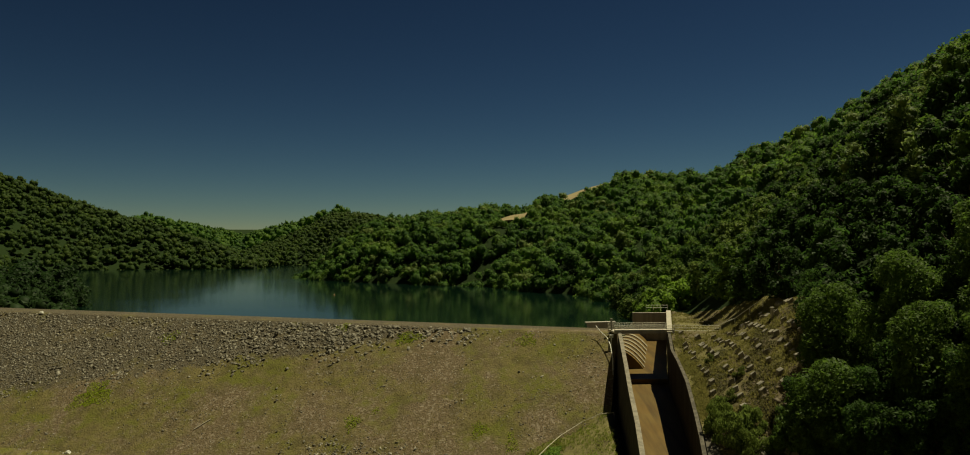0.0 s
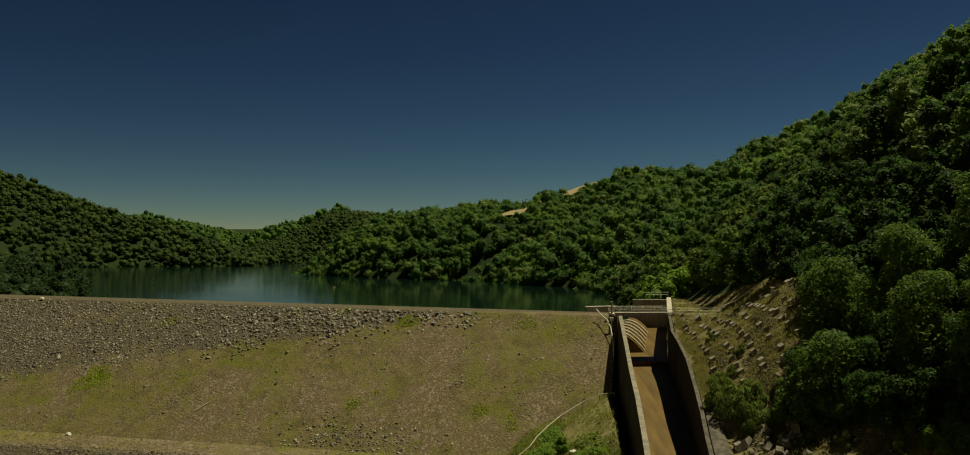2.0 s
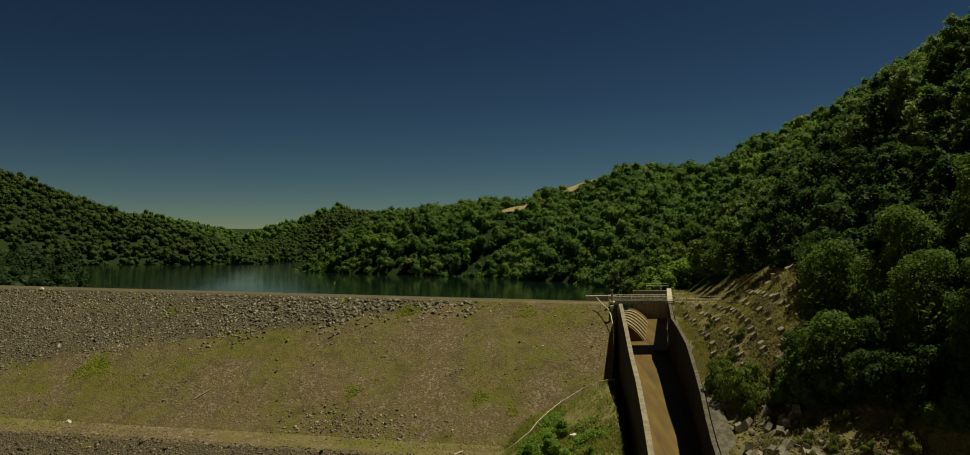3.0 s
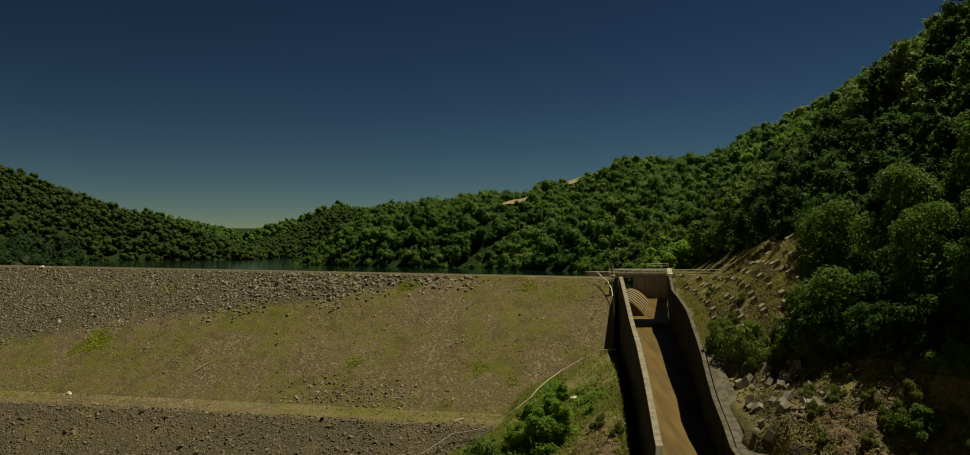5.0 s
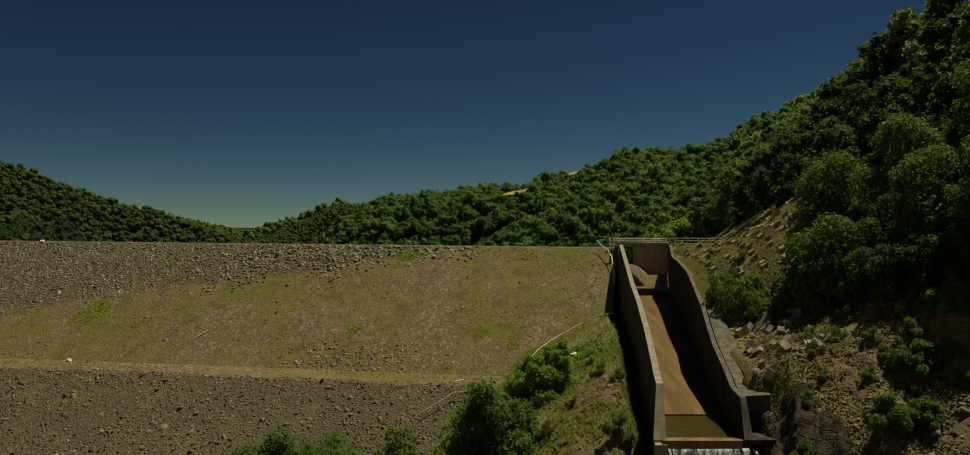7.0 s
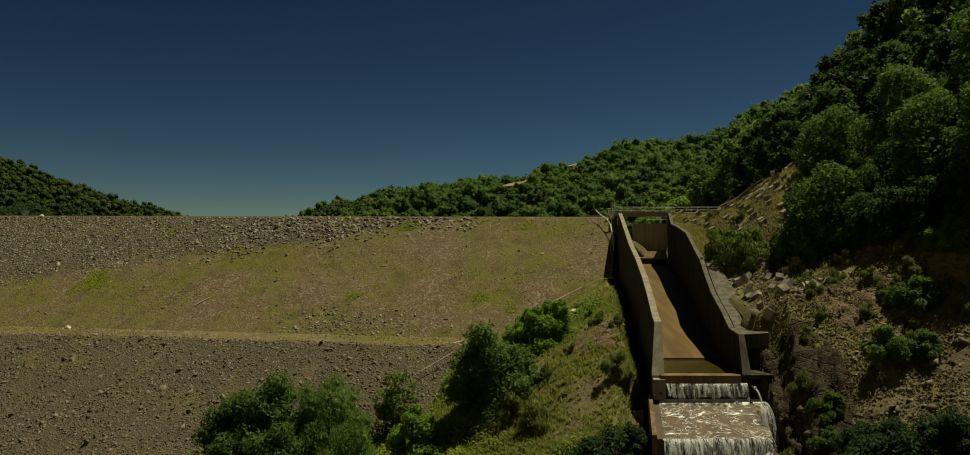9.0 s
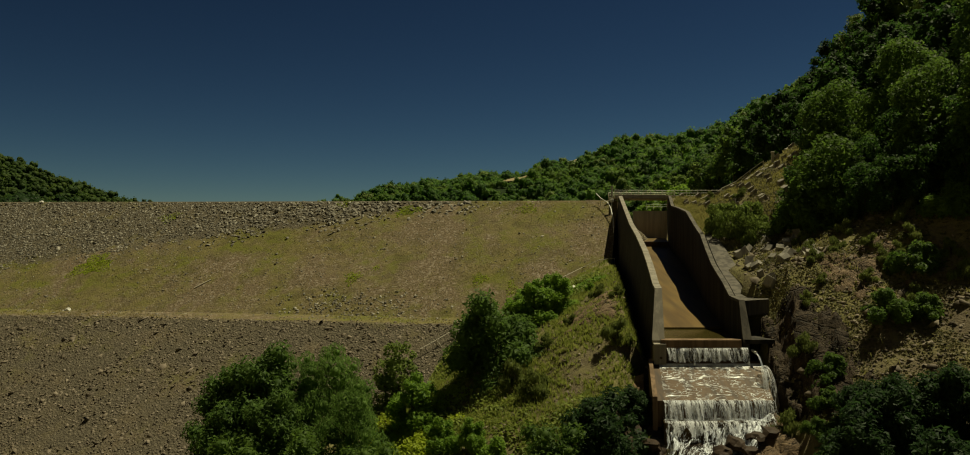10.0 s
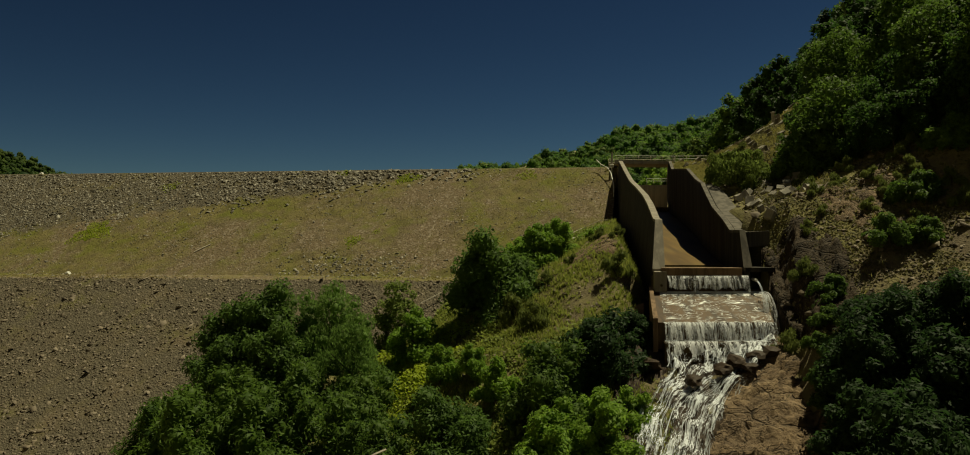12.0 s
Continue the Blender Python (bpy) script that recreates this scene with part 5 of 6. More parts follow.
lone = stone_material("dam_block", (0.15, 0.12, 0.088), (0.32, 0.265, 0.20), (0.19, 0.145, 0.096))
for k in near:
    part("stone", rubble_mesh("stone", v2[k:k + 1], quad, lone), lone, dam)
for k in crest:
    part("stone", rubble_mesh("stone", v1[k:k + 1], quad, rubble), rubble, dam)


# ---- grass, weeds ----
def blades(rs, x, y, z, tall, count=5, lean=0.5):
    m = len(x)
    x, y, z, tall = (np.repeat(k, count) for k in (x, y, z, tall))
    a = rs.uniform(0, 6.283, m * count)
    off = rs.uniform(0, 0.22, m * count) * (0.5 + tall)
    bx, by = x + np.cos(a) * off, y + np.sin(a) * off
    h = tall * rs.uniform(0.5, 1.1, m * count)
    w = 0.025 + 0.035 * tall
    tip = np.stack([bx + np.cos(a) * h * lean * rs.uniform(0.2, 1, m * count), by + np.sin(a) * h * lean * rs.uniform(0.2, 1, m * count), z + h], -1)
    l = np.stack([bx - np.sin(a) * w, by + np.cos(a) * w, z - 0.05], -1)
    r = np.stack([bx + np.sin(a) * w, by - np.cos(a) * w, z - 0.05], -1)
    return np.stack([l, r, tip], 1)


def grass(name, tri, mat, label):
    ob = new(name, fast_mesh(name, tri.reshape(-1, 3), np.arange(tri.shape[0] * 3).reshape(-1, 3), mat))
    return tagged(ob, label, "grass", kind="stuff")


S, N = rs.uniform(-1, 116, 15000), rs.uniform(0.4, 32, 15000)
ok = (N > band(S) - 0.5) & (np.sin(S * 0.13 + 2 * np.sin(N * 0.2)) + np.sin(N * 0.5 + S * 0.07) + rs.normal(0, 0.7, S.size) > -0.1)
S, N = S[ok], N[ok]
P = DAM_R + DAM_U * S[:, None] + DAM_N * N[:, None]
grass("grass", blades(rs, P[:, 0], P[:, 1], dam_face(S, N), rs.uniform(0.10, 0.30, len(S)), 4), straw, "dry yellow-brown grass tufts on the dam slope")

X, Y = rs.uniform(-9, 17, 34000), rs.uniform(44, 106, 34000)
ok = (X < wall_x(Y, False) - 1.5) & ~((X > 10.2) & (Y > 90) & (rs.uniform(0, 1, X.size) < 0.7)) & (np.sin(X * 0.7 + Y * 0.3) + np.sin(Y * 0.55 - X * 0.4) + rs.normal(0, 0.7, X.size) > -0.9)
X, Y = X[ok], Y[ok]
grass("grass", blades(rs, X, Y, ground(X, Y), rs.uniform(0.14, 0.46, len(X)), 9, 0.9), leaf_material("green_grass", (0.150, 0.195, 0.036), (0.210, 0.250, 0.047), (0.320, 0.320, 0.092), patch=0.4, through=0.5), "green and yellow grass on the bank shoulder")
def bank_z(x, y):
    """The right bank with the earth verge beside the chute."""
    w = wall_x(y, True)
    return np.where((x < w + 2.0) & (y > 80) & (y < 118), np.maximum(ground(x, y), wall_top(y, True) - 0.2), ground(x, y))


X, Y = rs.uniform(20, 46, 26000), rs.uniform(46, 164, 26000)
Y[:5000] = Y[:5000] * 0.30 + 66
X[:5000] = wall_x(Y[:5000], True) + rs.uniform(0.6, 2.2, 5000)
Y[5000:13000] = rs.uniform(79, 120, 8000)
X[5000:13000] = wall_x(np.minimum(Y[5000:13000], 118), True) + rs.uniform(1.0, 16.0, 8000)
ok = (X > wall_x(np.minimum(Y, 118), True) + np.where((Y > 60) & (Y < 79), 2.8, 0.6)) & ~wooded(X, Y) & (np.sin(X * 0.6 + Y * 0.35) + np.sin(Y * 0.5 - X * 0.5) + rs.normal(0, 0.7, X.size) > -0.35)
ok &= (Y > 64) | (rs.uniform(0, 1, X.size) < 0.4)
X, Y = X[ok], Y[ok]
grass("grass", blades(rs, X, Y, bank_z(X, Y), rs.uniform(0.14, 0.44, len(X)), 9, 0.9), leaf_material("bank_grass", (0.165, 0.165, 0.048), (0.220, 0.205, 0.060), (0.320, 0.275, 0.110), patch=0.4, through=0.5), "dry grass tussocks on the steep bank")


def weed_patch(seed, x, y, z, rx, ry, leaves, mat, label, tall=0.5, leaf=0.26, follow=None):
    """A low carpet of leaves that lies on the slope."""
    r = np.random.RandomState(seed)
    a, q = r.uniform(0, 6.283, leaves), np.sqrt(r.uniform(0, 1, leaves))
    edge = 1 + 0.28 * np.sin(3 * a + seed) + 0.18 * np.sin(7 * a + 2 * seed)
    px, py = x + np.cos(a) * q * rx * edge, y + np.sin(a) * q * ry * edge
    pz = follow(px, py) + r.uniform(0, 1, leaves) * tall * (1 - q ** 2 * 0.7)
    p = np.stack([px, py, pz], -1)
    n = r.normal(size=(leaves, 3)) * 0.45 + np.array((0, -0.2, 0.8))
    n /= np.linalg.norm(n, axis=1)[:, None]
    t = np.cross(n, r.normal(size=(leaves, 3)))
    t /= np.linalg.norm(t, axis=1)[:, None]
    b = np.cross(n, t)
    k = leaf * r.uniform(0.5, 1.2, (leaves, 1))
    quads = np.stack([p - t * k * 0.6, p + b * k * 0.4, p + t * k * 0.6, p - b * k * 0.4], 1)
    me = fast_mesh("weed_patch", quads.reshape(-1, 3), np.arange(leaves * 4).reshape(-1, 4), mat)
    return tagged(new("weed_patch", me), label, "weeds", kind="stuff")


def face_xy(x, y):
    return dam_face(*dam_sn(x, y))


for i, (x, y, rx, ry) in enumerate(((-12.7, 126.5, 2.3, 1.3), (-63.4, 123.8, 3.0, 2.4), (6.6, 122.6, 1.8, 1.5), (-24.3, 131.0, 1.3, 0.8), (-55.4, 134.4, 1.7, 1.4), (-19.3, 111.6, 1.2, 1.3), (-0.8, 107.4, 1.1, 1.2), (3.6, 104.6, 0.8, 1.6), (-16, 113, 0.6, 0.6))):
    thin = (1.0, 0.8, 0.45, 0.7, 0.4, 0.7, 0.7, 0.4, 0.5)[i]
    weed_patch(90 + i, x, y, 0, rx, ry, int(520 * rx * ry * thin), leaf_weed, "bright green weeds on the dry dam slope", 0.22, 0.15, face_xy)
for i, (x, y, rx, ry) in enumerate(((-5.6, 60.4, 3.0, 3.8), (-4.4, 65.0, 2.4, 2.6), (-7.6, 62.4, 2.4, 3.2), (10.4, 83.0, 2.6, 1.6), (8.4, 97.0, 1.5, 3.4), (6.6, 91.5, 2.0, 3.0))):
    weed_patch(120 + i, x, y, 0, rx, ry, int(420 * rx * ry), (leaf_weed, leaf_bright)[i > 2], "lush low green undergrowth on the bank", 0.9, 0.25, ground)

leaf_scrub = leaf_material("scrub_leaf", (0.080, 0.076, 0.034), (0.115, 0.102, 0.040), (0.165, 0.155, 0.062), patch=0.3)
leaf_low = leaf_material("undergrowth_leaf", (0.150, 0.198, 0.042), (0.210, 0.255, 0.056), (0.310, 0.355, 0.090), patch=0.3)


def undergrowth(name, seed, bounds, count, keep, mat, label, leaf=0.26, tall=0.7):
    """Leafy ground cover in drifts, over a stretch of bank."""
    r = np.random.RandomState(seed)
    x, y = r.uniform(bounds[0], bounds[1], count), r.uniform(bounds[2], bounds[3], count)
    hump = bumps(x, y, 7, seed) + 0.7 * bumps(x, y, 3, seed + 1)
    ok = keep(x, y) & (hump > np.where(y < 63, -0.8, -0.1))
    x, y, hump = x[ok], y[ok], hump[ok]
    p = np.stack([x, y, ground(x, y) + (0.15 + np.clip(hump, 0, 1.2)) * tall * r.uniform(0, 1, len(x))], -1)
    n = r.normal(size=p.shape) * 0.5 + np.array((0, -0.1, 0.8))
    n /= np.linalg.norm(n, axis=1)[:, None]
    t = np.cross(n, r.normal(size=p.shape))
    t /= np.linalg.norm(t, axis=1)[:, None]
    b = np.cross(n, t)
    k = leaf * r.uniform(0.5, 1.3, (len(p), 1))
    quads = np.stack([p - t * k * 0.6, p + b * k * 0.4, p + t * k * 0.6, p - b * k * 0.4], 1)
    return tagged(new(name, fast_mesh(name, quads.reshape(-1, 3), np.arange(len(p) * 4).reshape(-1, 4), mat)), label, "undergrowth", kind="stuff")


undergrowth("undergrowth", 141, (-12, 13, 42, 90), 60000, lambda x, y: (x < wall_x(y, False) - 2.4) & (x < 13 - 0.5 * np.maximum(60 - y, 0)) & ~((x > 3.4) & (y > 55.5) & (y < 78)), leaf_low, "rough green undergrowth on the bank below the dam")
undergrowth("undergrowth", 151, (19.6, 42, 45, 104), 100000, lambda x, y: (x > wall_x(y, True) + 2.0) & ~wooded(x, y), leaf_scrub, "rough green undergrowth on the rocky bank", 0.16, 0.45)

# ---- concrete blocks set in the bank ----
block_concrete = concrete_material("block_concrete", (0.22, 0.197, 0.160), (0.38, 0.345, 0.29), 0.5)


def bank_block(rs_, w, d, h):
    bm = bmesh.new()
    bmesh.ops.create_cube(bm, size=1.0)
    for v in bm.verts:
        v.co = Vector((v.co.x * w * (0.8 if v.co.z > 0 else 1.0), v.co.y * d, v.co.z * h + (0.22 * h if v.co.z > 0 and v.co.x > 0 else 0)))
        v.co += Vector([rs_.uniform(-0.05, 0.05) for _ in range(3)])
    bmesh.ops.bevel(bm, geom=list(bm.edges), offset=0.02, segments=1, affect="EDGES")
    bmesh.ops.recalc_face_normals(bm, faces=bm.faces)
    me = bpy.data.meshes.new("concrete_block")
    bm.to_mesh(me)
    bm.free()
    me.materials.append(block_concrete)
    return me


BLOCKS = [bank_block(rnd, 0.95, 0.85, 1.1), bank_block(rnd, 1.1, 0.75, 1.0), bank_block(rnd, 0.8, 0.9, 1.2)]


def set_block(x, y, size, tilt, turn, up, label):
    z = float(ground(np.array([x]), np.array([y]))[0])
    ob = tagged(new("concrete_block", rnd.choice(BLOCKS)), label, "concrete block", "blocks in the bank")
    ob.matrix_basis = Matrix.LocRotScale((x, y, z + up * size), Euler((tilt[0], tilt[1], turn)), (size, size, size))


for row in range(7):
    y = 117.5 - 1.2 * row
    while y > 80.5 + 0.9 * row:
        x = float(wall_x(min(y, 118), True)) + 2.0 + 2.15 * row + 0.035 * (118 - y) + rnd.uniform(-0.25, 0.25)
        if rnd.random() < 0.92 and not bool(wooded(np.array([x]), np.array([y]))[0]):
            set_block(x, y, rnd.uniform(0.72, 0.92), (rnd.uniform(-0.2, 0.15), rnd.uniform(-0.45, -0.1)), rnd.uniform(-0.35, 0.35), rnd.uniform(-0.12, 0.06), "grey concrete block set in a row in the grassy bank")
        y -= rnd.uniform(1.9, 2.5)
for i in range(36):
    y = rnd.uniform(61.5, 77.0)
    x = float(wall_x(y, True)) + rnd.uniform(2.6, 8.5)
    set_block(x, y, rnd.uniform(0.45, 0.95), (rnd.uniform(-1.0, 1.0), rnd.uniform(-1.0, 1.0)), rnd.uniform(0, 3.1), rnd.uniform(0.05, 0.25), "tumbled grey concrete block lying on the rocky bank")

# ---- rock of the gorge ----
def gorge_z(x, y):
    """Rock below the chute: ledges falling towards the stream."""
    gx, gz = gully(y)
    dx = x - gx
    left, right = np.maximum(-dx - 2.6, 0), np.maximum(dx - 2.4, 0)
    z = gz + 0.55 * left + 0.26 * np.minimum(right, 5.5) + 0.8 * np.maximum(right - 5.5, 0)
    return z


def rock_patch(name, x0, x1, y0, y1, step, zfun, mat, label, rough, cellsize, edge=None):
    xs, ys = np.arange(x0, x1, step), np.arange(y0, y1, step)
    gx, gy = np.meshgrid(xs, ys)
    z = zfun(gx, gy)
    out = np.zeros_like(z)
    for i in range(z.shape[0]):
        for j in range(z.shape[1]):
            p = Vector((gx[i, j], gy[i, j], z[i, j]))
            w = noise.noise_vector(p * 0.6) * 0.8
            dist, pts = noise.voronoi((p + w) / cellsize)
            tilt = noise.noise(Vector(pts[0]) * 3.1)
            lean = noise.noise_vector(Vector(pts[0]) * 5.3).dot((p + w) / cellsize - Vector(pts[0]))
            crack = max(0.0, 1 - (dist[1] - dist[0]) / 0.10)
            out[i, j] = rough * (1.1 * tilt + 1.3 * lean - 0.35 * crack + 0.22 * noise.fractal(p * 1.5, 0.9, 2.0, 4))
    rim = np.minimum(np.minimum(gx - xs[0], xs[-1] - gx), np.minimum(gy - ys[0], ys[-1] - gy))
    if edge:
        rim = np.minimum(rim, edge(gx, gy))
    out = out - 2.5 * (1 - smooth(0.0, 1.1, rim))
    v = np.stack([gx, gy, z + out], -1).reshape(-1, 3)
    i = (np.arange(len(ys) - 1)[:, None] * len(xs) + np.arange(len(xs) - 1)[None]).ravel()
    ob = new(name, fast_mesh(name, v, np.stack([i, i + 1, i + 1 + len(xs), i + len(xs)], -1), mat))
    return tagged(ob, label, "rock", kind="structure")


wet_rock = Mat("wet_rock", rough=0.65, spec=0.15)
wn = wet_rock.noise(1.2, 6)
wet_rock.bump(wet_rock.noise(4, 5), 0.6, 0.1)
wet_rock = wet_rock.colour(wet_rock.mix(wn, (0.020, 0.013, 0.009), (0.060, 0.038, 0.023)))

bed = rock_patch("rock_bed", 7.0, 21.0, 38.5, 54.9, 0.15, lambda x, y: gorge_z(x, y) + 0.15 + 0.25 * np.sin(np.clip((x - gully(y)[0] - 2.2) / 6.0, 0, 1) * 3.14) ** 0.7, rock, "bare tan rock slabs under and beside the cascade", 0.5, 1.0, lambda x, y: 0.445 * y - x + 0.6 * bumps(x, y, 3, 41))
me = bed.data
me.materials.append(wet_rock)
cen = np.zeros(len(me.polygons) * 3, np.float32)
me.polygons.foreach_get("center", cen)
cen = cen.reshape(-1, 3)
off = cen[:, 0] - gully(cen[:, 1])[0] + 0.5 * bumps(cen[:, 0], cen[:, 1], 3, 17)
me.polygons.foreach_set("material_index", (off < 2.5 + 0.55 * np.maximum(cen[:, 1] - 48.5, 0)).astype(np.int32))
rock_patch("outcrop", 25.6, 33.5, 56, 63.5, 0.18, lambda x, y: ground(x, y) + 0.1 * np.clip(1 - ((x - 29.3) / 3.4) ** 2 - ((y - 60) / 3.2) ** 2, -0.8, 1), rock, "grey stony outcrop in the bank", 0.34, 0.7)
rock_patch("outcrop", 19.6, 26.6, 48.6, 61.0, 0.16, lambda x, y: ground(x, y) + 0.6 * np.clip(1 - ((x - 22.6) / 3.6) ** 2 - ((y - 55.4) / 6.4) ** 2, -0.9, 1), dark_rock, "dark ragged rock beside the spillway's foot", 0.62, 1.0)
rock_patch("outcrop", 5.5, 13.4, 64, 74, 0.2, lambda x, y: ground(x, y) + 0.25 * np.clip(1 - ((x - 9.6) / 3.0) ** 2 - ((y - 68.5) / 3.8) ** 2, -1.0, 1), rock, "low stony outcrop in the grassy shoulder", 0.35, 0.9)

X, Y = rs.uniform(20, 40, 4200), rs.uniform(46, 84, 4200)
ok = (X > wall_x(Y, True) + 2.0) & (rs.uniform(0, 1, X.size) < 0.8)
v5, _ = stones(rs, X[ok], Y[ok], rs.uniform(0.09, 0.34, ok.sum()) + (rs.uniform(0, 1, ok.sum()) > 0.97) * 0.5, 0.05, 0.45, on_face=False)
X, Y = rs.uniform(-4, 14, 700), rs.uniform(56, 92, 700)
v6, _ = stones(rs, X, Y, rs.uniform(0.10, 0.35, X.size), on_face=False)
tagged(new("bank_rubble", rubble_mesh("bank_rubble", np.concatenate([v5, v6]), quad, toe_stone)), "loose stones scattered on the valley banks", "stones", kind="stuff")


def boulder(name, seed, at, size, mat, label):
    bm = bmesh.new()
    bmesh.ops.create_icosphere(bm, subdivisions=2, radius=1.0)
    for v in bm.verts:
        p = v.co + Vector((seed * 7.7, seed * 3.1, 0))
        v.co *= 1 + 0.55 * noise.noise(p * 1.2) + 0.3 * noise.noise(p * 2.9)
        v.co = Vector((v.co.x * size[0], v.co.y * size[1], v.co.z * size[2]))
    ob = part(name, bm, mat)
    ob.location = at
    return tagged(ob, label, "boulder", "boulders in the cascade")


for i, (x, y, z, k) in enumerate(((16.3, 50.9, -21.95, 0.75), (17.7, 51.3, -21.7, 0.7), (18.7, 51.7, -21.5, 0.8), (15.2, 50.2, -22.3, 0.6), (13.0, 49.2, -22.9, 0.6), (16.9, 50.0, -22.2, 0.6), (19.4, 52.4, -21.2, 0.7), (10.9, 51.6, -22.2, 0.7))):
    boulder("boulder", i + 1, (x, y, z), (k * 0.9, k * 1.25, k * 0.62), wet_rock, "wet dark boulder in the cascade")

# ---- the running water ----
def ribbon(verts, faces, pts, w0, w1, flat=(1, 0, 0)):
    base = len(verts)
    side = Vector(flat)
    for i, p in enumerate(pts):
        w = (w0 + (w1 - w0) * i / (len(pts) - 1)) * (0.6 + 0.8 * rnd.random()) * 0.5
        c = Vector(p)
        verts += [c - side * w, c + Vector((0, -w * 0.35, w * 0.35)), c + side * w]
    for i in range(len(pts) - 1):
        a = base + 3 * i
        faces += [(a, a + 1, a + 4, a + 3), (a + 1, a + 2, a + 5, a + 4)]


cascade = tagged(new("cascade"), "white water falling over steps and rock below the spillway", "waterfall", kind="structure")


def fall(name, x0, x1, y, top, drop, count, width, throw):
    """A curtain of separate falling threads."""
    vs, fs = [], []
    for i in range(count):
        x = rnd.uniform(x0, x1)
        h = drop * rnd.uniform(0.75, 1.0)
        pts = [(x + rnd.uniform(-0.02, 0.02), y - throw * q ** 0.6 - rnd.uniform(0, 0.03), top + 0.03 - h * q ** 1.4) for q in np.linspace(0, 1, 6)]
        ribbon(vs, fs, pts, width * 0.7, width * 1.2)
    return part(name, fast_mesh(name, [tuple(v) for v in vs], fs, foam), foam, cascade)


fall("upper_fall", 13.5, 19.3, 57.5, -16.55, 1.05, 80, 0.03, 0.25)
fall("lower_fall", 12.3, 19.5, 53.2, -19.6, 1.2, 110, 0.03, 0.5)


def sheet(name, grid, u, v, mat):
    """A sheet of water over a grid of points, with its flow coordinates in metres."""
    rows, cols = grid.shape[:2]
    i = (np.arange(rows - 1)[:, None] * cols + np.arange(cols - 1)[None]).ravel()
    faces = np.stack([i, i + 1, i + 1 + cols, i + cols], -1)
    me = fast_mesh(name, grid.reshape(-1, 3), faces, mat, True)
    flow = np.stack([u.ravel(), v.ravel()], -1)[faces.ravel()]
    me.uv_layers.new(name="flow").data.foreach_set("uv", flow.astype(np.float32).ravel())
    return part(name, me, mat, cascade)


def curtain(name, x0, x1, y, top, drop, throw, torn=0.35):
    q, xs = np.linspace(0, 1, 9)[:, None], np.linspace(x0, x1, 90)[None]
    ripple = 0.05 * np.sin(xs * 7.1) + 0.04 * np.sin(xs * 17.3 + 1)
    ragged = np.array([[0.95 + torn * noise.noise(Vector((x * 1.7, y, 0))) for x in xs[0]]])
    grid = np.stack(np.broadcast_arrays(xs, y - 0.02 - (throw + ripple) * q ** 0.6, top + 0.03 - drop * ragged * q ** 1.4), -1)
    sheet(name, grid, grid[..., 0] * 1.3, -grid[..., 2] * 0.8 + y, falling_water)


curtain("upper_veil", 13.4, 19.4, 57.5, -16.55, 1.05, 0.6)
curtain("lower_veil", 12.1, 19.7, 53.2, -19.6, 1.25, 0.85)
bm = bmesh.new()
prism(bm, [(11.9, 52.2, -23.2), (19.6, 52.2, -22.8), (20.0, 53.5, -22.8), (12.1, 53.5, -23.2)], [(12.0, 52.25, -20.9), (19.5, 52.35, -20.82), (19.9, 53.5, -20.8), (12.1, 53.5, -20.85)])
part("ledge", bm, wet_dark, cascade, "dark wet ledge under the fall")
gx, gy = np.meshgrid(np.linspace(12.1, 19.5, 60), np.linspace(53.1, 52.2, 8))
sheet("ledge_foam", np.stack([gx, gy, -20.76 + 0.05 * np.sin(gx * 5.1) * np.sin(gy * 6)], -1), gx * 0.6, gy * 2.5 + gx * 0.3, running_water)
curtain("ledge_veil", 12.0, 19.4, 52.25, -20.8, 0.85, 0.7, 1.3)

# the skin of water sliding over the apron
gx, gy = np.meshgrid(np.linspace(0, 1, 24), np.linspace(57.5, 53.21, 24))
px = (12.9 - 0.14 * (57.9 - gy)) * (1 - gx) + (20.45 - 0.17 * (57.9 - gy)) * gx
sheet("water_skin", np.stack([px, gy, -17.55 - 0.4362 * (57.9 - gy) + 0.025], -1), px, gy, rippled_skin)

# white water sliding down the rock, drawing together and leaning with the gully
BANK_L = ((39.4, 44, 48.5, 51, 54.0), (5.4, 7.7, 10.1, 11.7, 12.5))
BANK_R = ((39.4, 44, 48.5, 51, 52.3), (9.9, 12.2, 15.6, 18.4, 19.7))


def chute_bed(x, y, swell=1.0):
    ledge = 0.14 * np.maximum(np.sin(y * 1.3 + 1.4 * np.sin(x * 0.9)), -0.2) + 0.20 * np.sin(x * 2.3 + y * 0.9) * np.sin(y * 1.3 - x)
    return gorge_z(x, y) + 0.62 + swell * ledge * (1 - 0.6 * smooth(51, 52.3, y)) + 0.45 * smooth(50.6, 52.3, y)


gu, gy = np.meshgrid(np.linspace(0, 1, 70), np.linspace(52.3, 39.4, 130))
px = np.interp(gy, *BANK_L) * (1 - gu) + np.interp(gy, *BANK_R) * gu + 0.25 * np.sin(gy * 0.9)
rim = np.minimum(gu, 1 - gu)
pz = chute_bed(px, gy) - 0.7 * (1 - smooth(0.0, 0.07, rim + 0.03 * np.sin(gy * 2.7)))
rough_ = np.array([[noise.fractal(Vector((a * 1.6, b * 0.8, 0)), 0.9, 2.0, 4) for a, b in zip(ra, rb)] for ra, rb in zip(px, gy)])
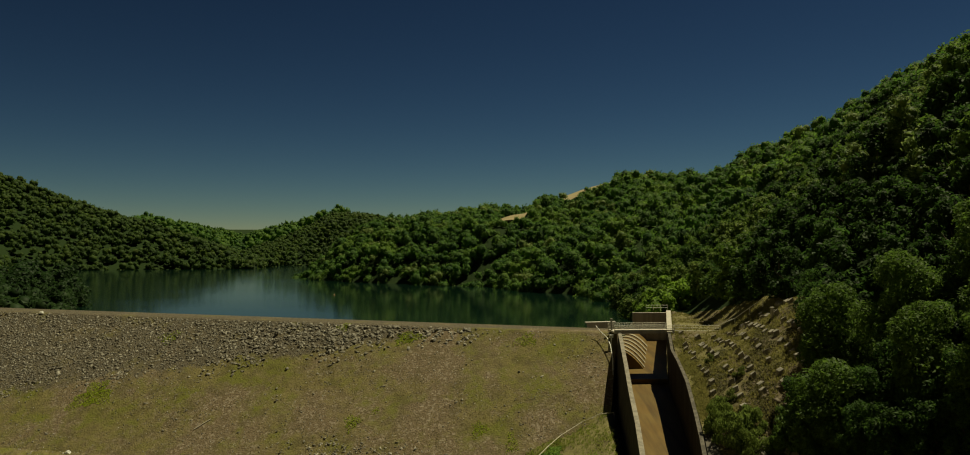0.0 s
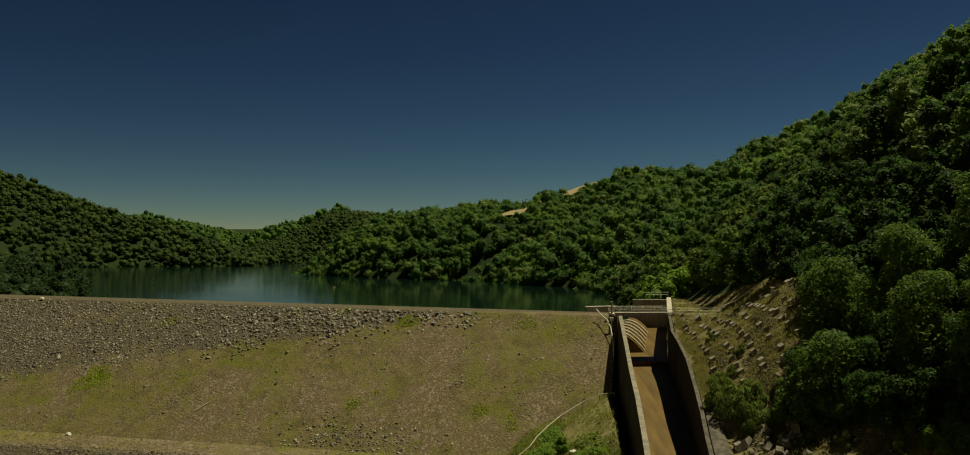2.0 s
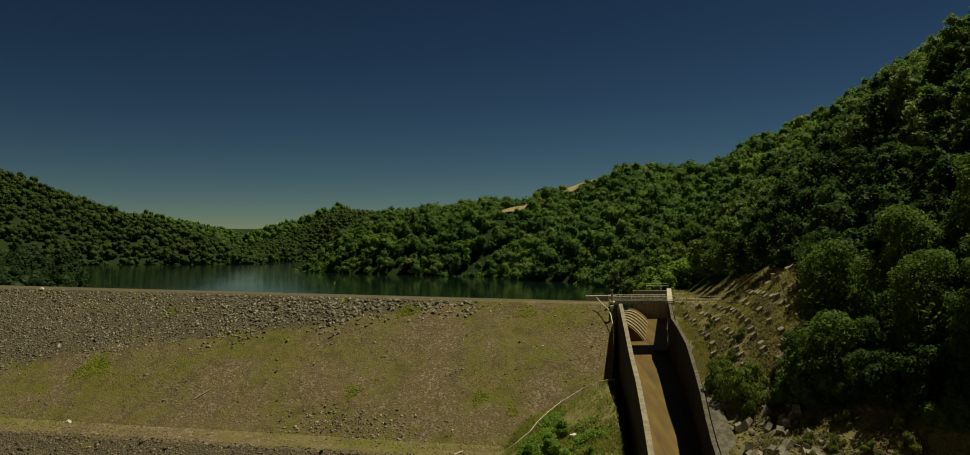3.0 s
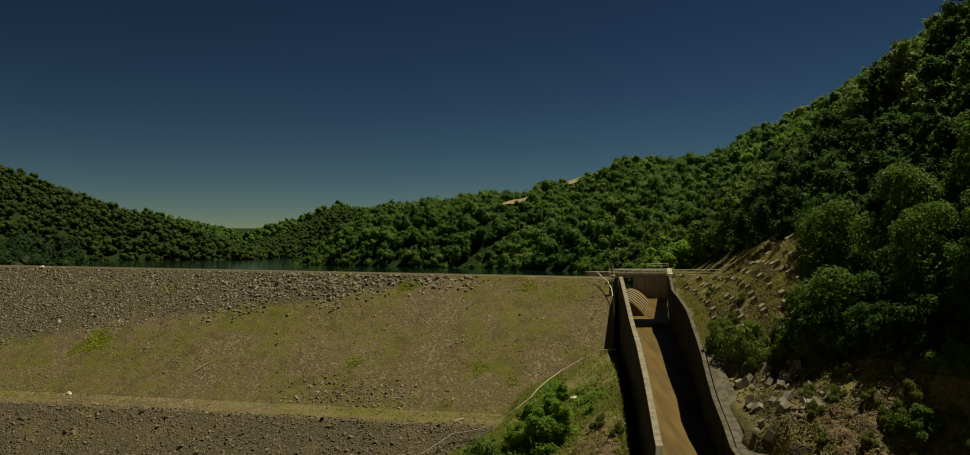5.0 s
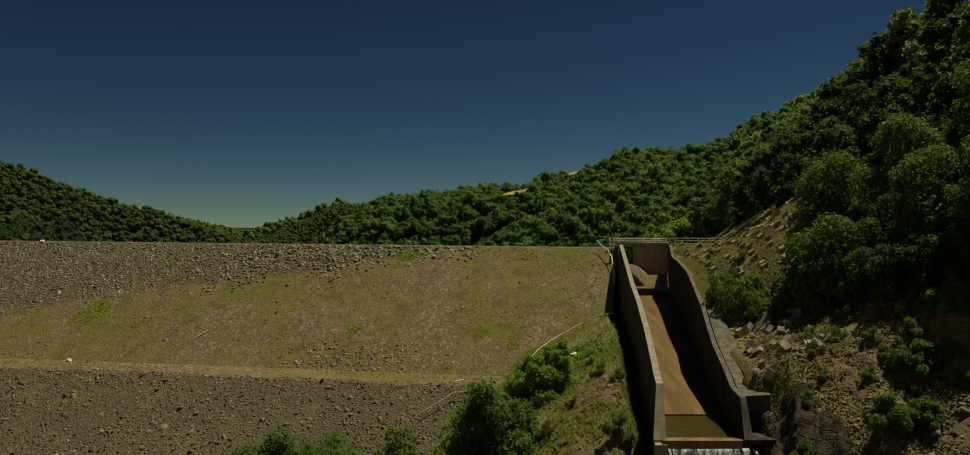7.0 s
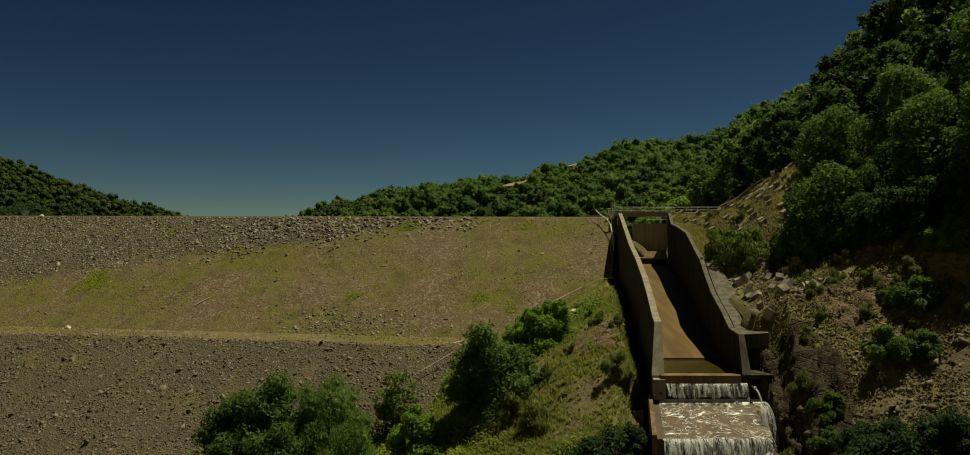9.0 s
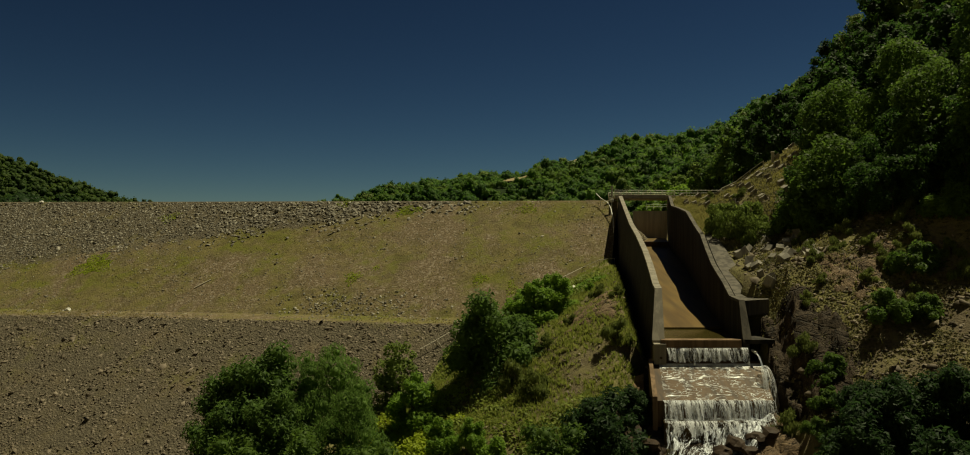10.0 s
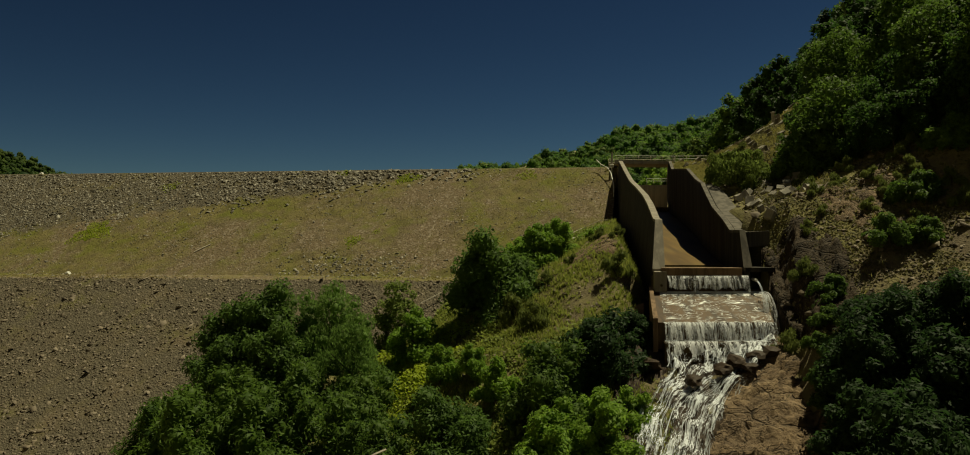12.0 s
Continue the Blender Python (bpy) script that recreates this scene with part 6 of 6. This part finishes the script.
sheet("white_water", np.stack([px, gy, pz + 0.22 * rough_], -1), gu * 6.0, gy * 0.7, running_water)
vs, fs = [], []
for k in range(60):
    a = rnd.random()
    y = 52.5 - rnd.random() * 12
    pts = []
    for i in range(rnd.randint(6, 22)):
        if y < 39.6:
            break
        x = float(np.interp(y, *BANK_L) * (1 - a) + np.interp(y, *BANK_R) * a + 0.25 * math.sin(y * 0.9)) + 0.05 * math.sin(y * 3.1 + a * 20)
        pts.append((x, y, float(chute_bed(np.array([x]), np.array([y]))[0]) + 0.02 + 0.05 * rnd.random()))
        y -= 0.2
    if len(pts) > 4:
        ribbon(vs, fs, pts, 0.02, rnd.choice((0.02, 0.03, 0.04, 0.06)))
part("strands", fast_mesh("strands", [tuple(v) for v in vs], fs, foam), foam, cascade)

# spout from a drain pipe beside the lip, and the arc that it throws
vs, fs = [], []
for k in range(26):
    x0 = 19.95 + rnd.uniform(-0.05, 0.05)
    pts = [(x0 + 0.25 * q, 57.3 - 0.7 * q + rnd.uniform(-0.02, 0.02), -16.9 - 0.95 * q ** 2) for q in np.linspace(0, 1, 5)]
    ribbon(vs, fs, pts, 0.03, 0.06)
part("jet", fast_mesh("jet", [tuple(v) for v in vs], fs, foam), foam, cascade)
part("drain_pipe", tube([(20.0, 58.2, -16.8), (19.95, 57.25, -16.88)], 0.11, 10), rail_paint, cascade)
# the jet breaks on the apron's edge and leaps aside in a rounded veil
ga, gq = np.meshgrid(np.linspace(-0.25, 1.45, 30), np.linspace(0, 1, 20))
reach = 0.15 + 1.25 * gq ** 0.75
veil = np.stack([19.75 + reach * np.sin(ga), 56.4 - reach * 1.5 * np.cos(ga) - 0.4 * gq, -17.75 + 0.30 * np.sin(np.minimum(gq * 4, 3.14)) - 2.7 * gq ** 2.0], -1)
sheet("side_veil", veil, ga * 1.6, gq * 2.6, falling_water)

# ---- small things ----
stick_wood = paint_material("bare_wood", (0.46, 0.41, 0.33), 0.85)


def stick(a, b, r, label):
    ob = part("stick", tube([a, ((a[0] + b[0]) / 2 + 0.05, (a[1] + b[1]) / 2, (a[2] + b[2]) / 2 + 0.05), b], r, 5), stick_wood)
    return tagged(ob, label, "stick")


def on_face(x, y, up=0.1):
    return (x, y, float(face_xy(np.array([x]), np.array([y]))[0]) + up)


stick(on_face(-43.4, 114.4), on_face(-41.4, 115.8), 0.09, "pale bare stick lying on the dam slope")
stick((-7.0, 44.6, -26.6), (-5.8, 45.4, -26.2), 0.07, "pale bare stick among the bushes")
stick(on_face(-4.0, 95.6, 0.3), on_face(-2.9, 97.2, 0.2), 0.10, "fallen pale plank beside the path")
for i, (x, y) in enumerate(((-61.5, 113.2), (-84.4, 145.4), (9.8, 86.0))):
    z = on_face(x, y)[2] if i < 2 else float(ground(np.array([x]), np.array([y]))[0]) + 0.15
    b = boulder("pale_stone", 20 + i, (x, y, z), (0.45, 0.35, 0.3), white_paint, "single pale stone on the dry slope")
    b["category"], b["group"] = "stone", "pale stones"
buoy = tagged(new("buoy"), "small orange buoy floating on the reservoir", "buoy")
bm = bmesh.new()
bmesh.ops.create_uvsphere(bm, u_segments=14, v_segments=10, radius=0.30)
part("float", bm, paint_material("orange_paint", (0.55, 0.33, 0.14)), buoy)
part("ring", tube([(0, 0, 0.26), (0, 0, 0.40)], 0.06), rail_paint, buoy)
buoy.location = (-56.7, 287.0, WATER_Z + 0.12)
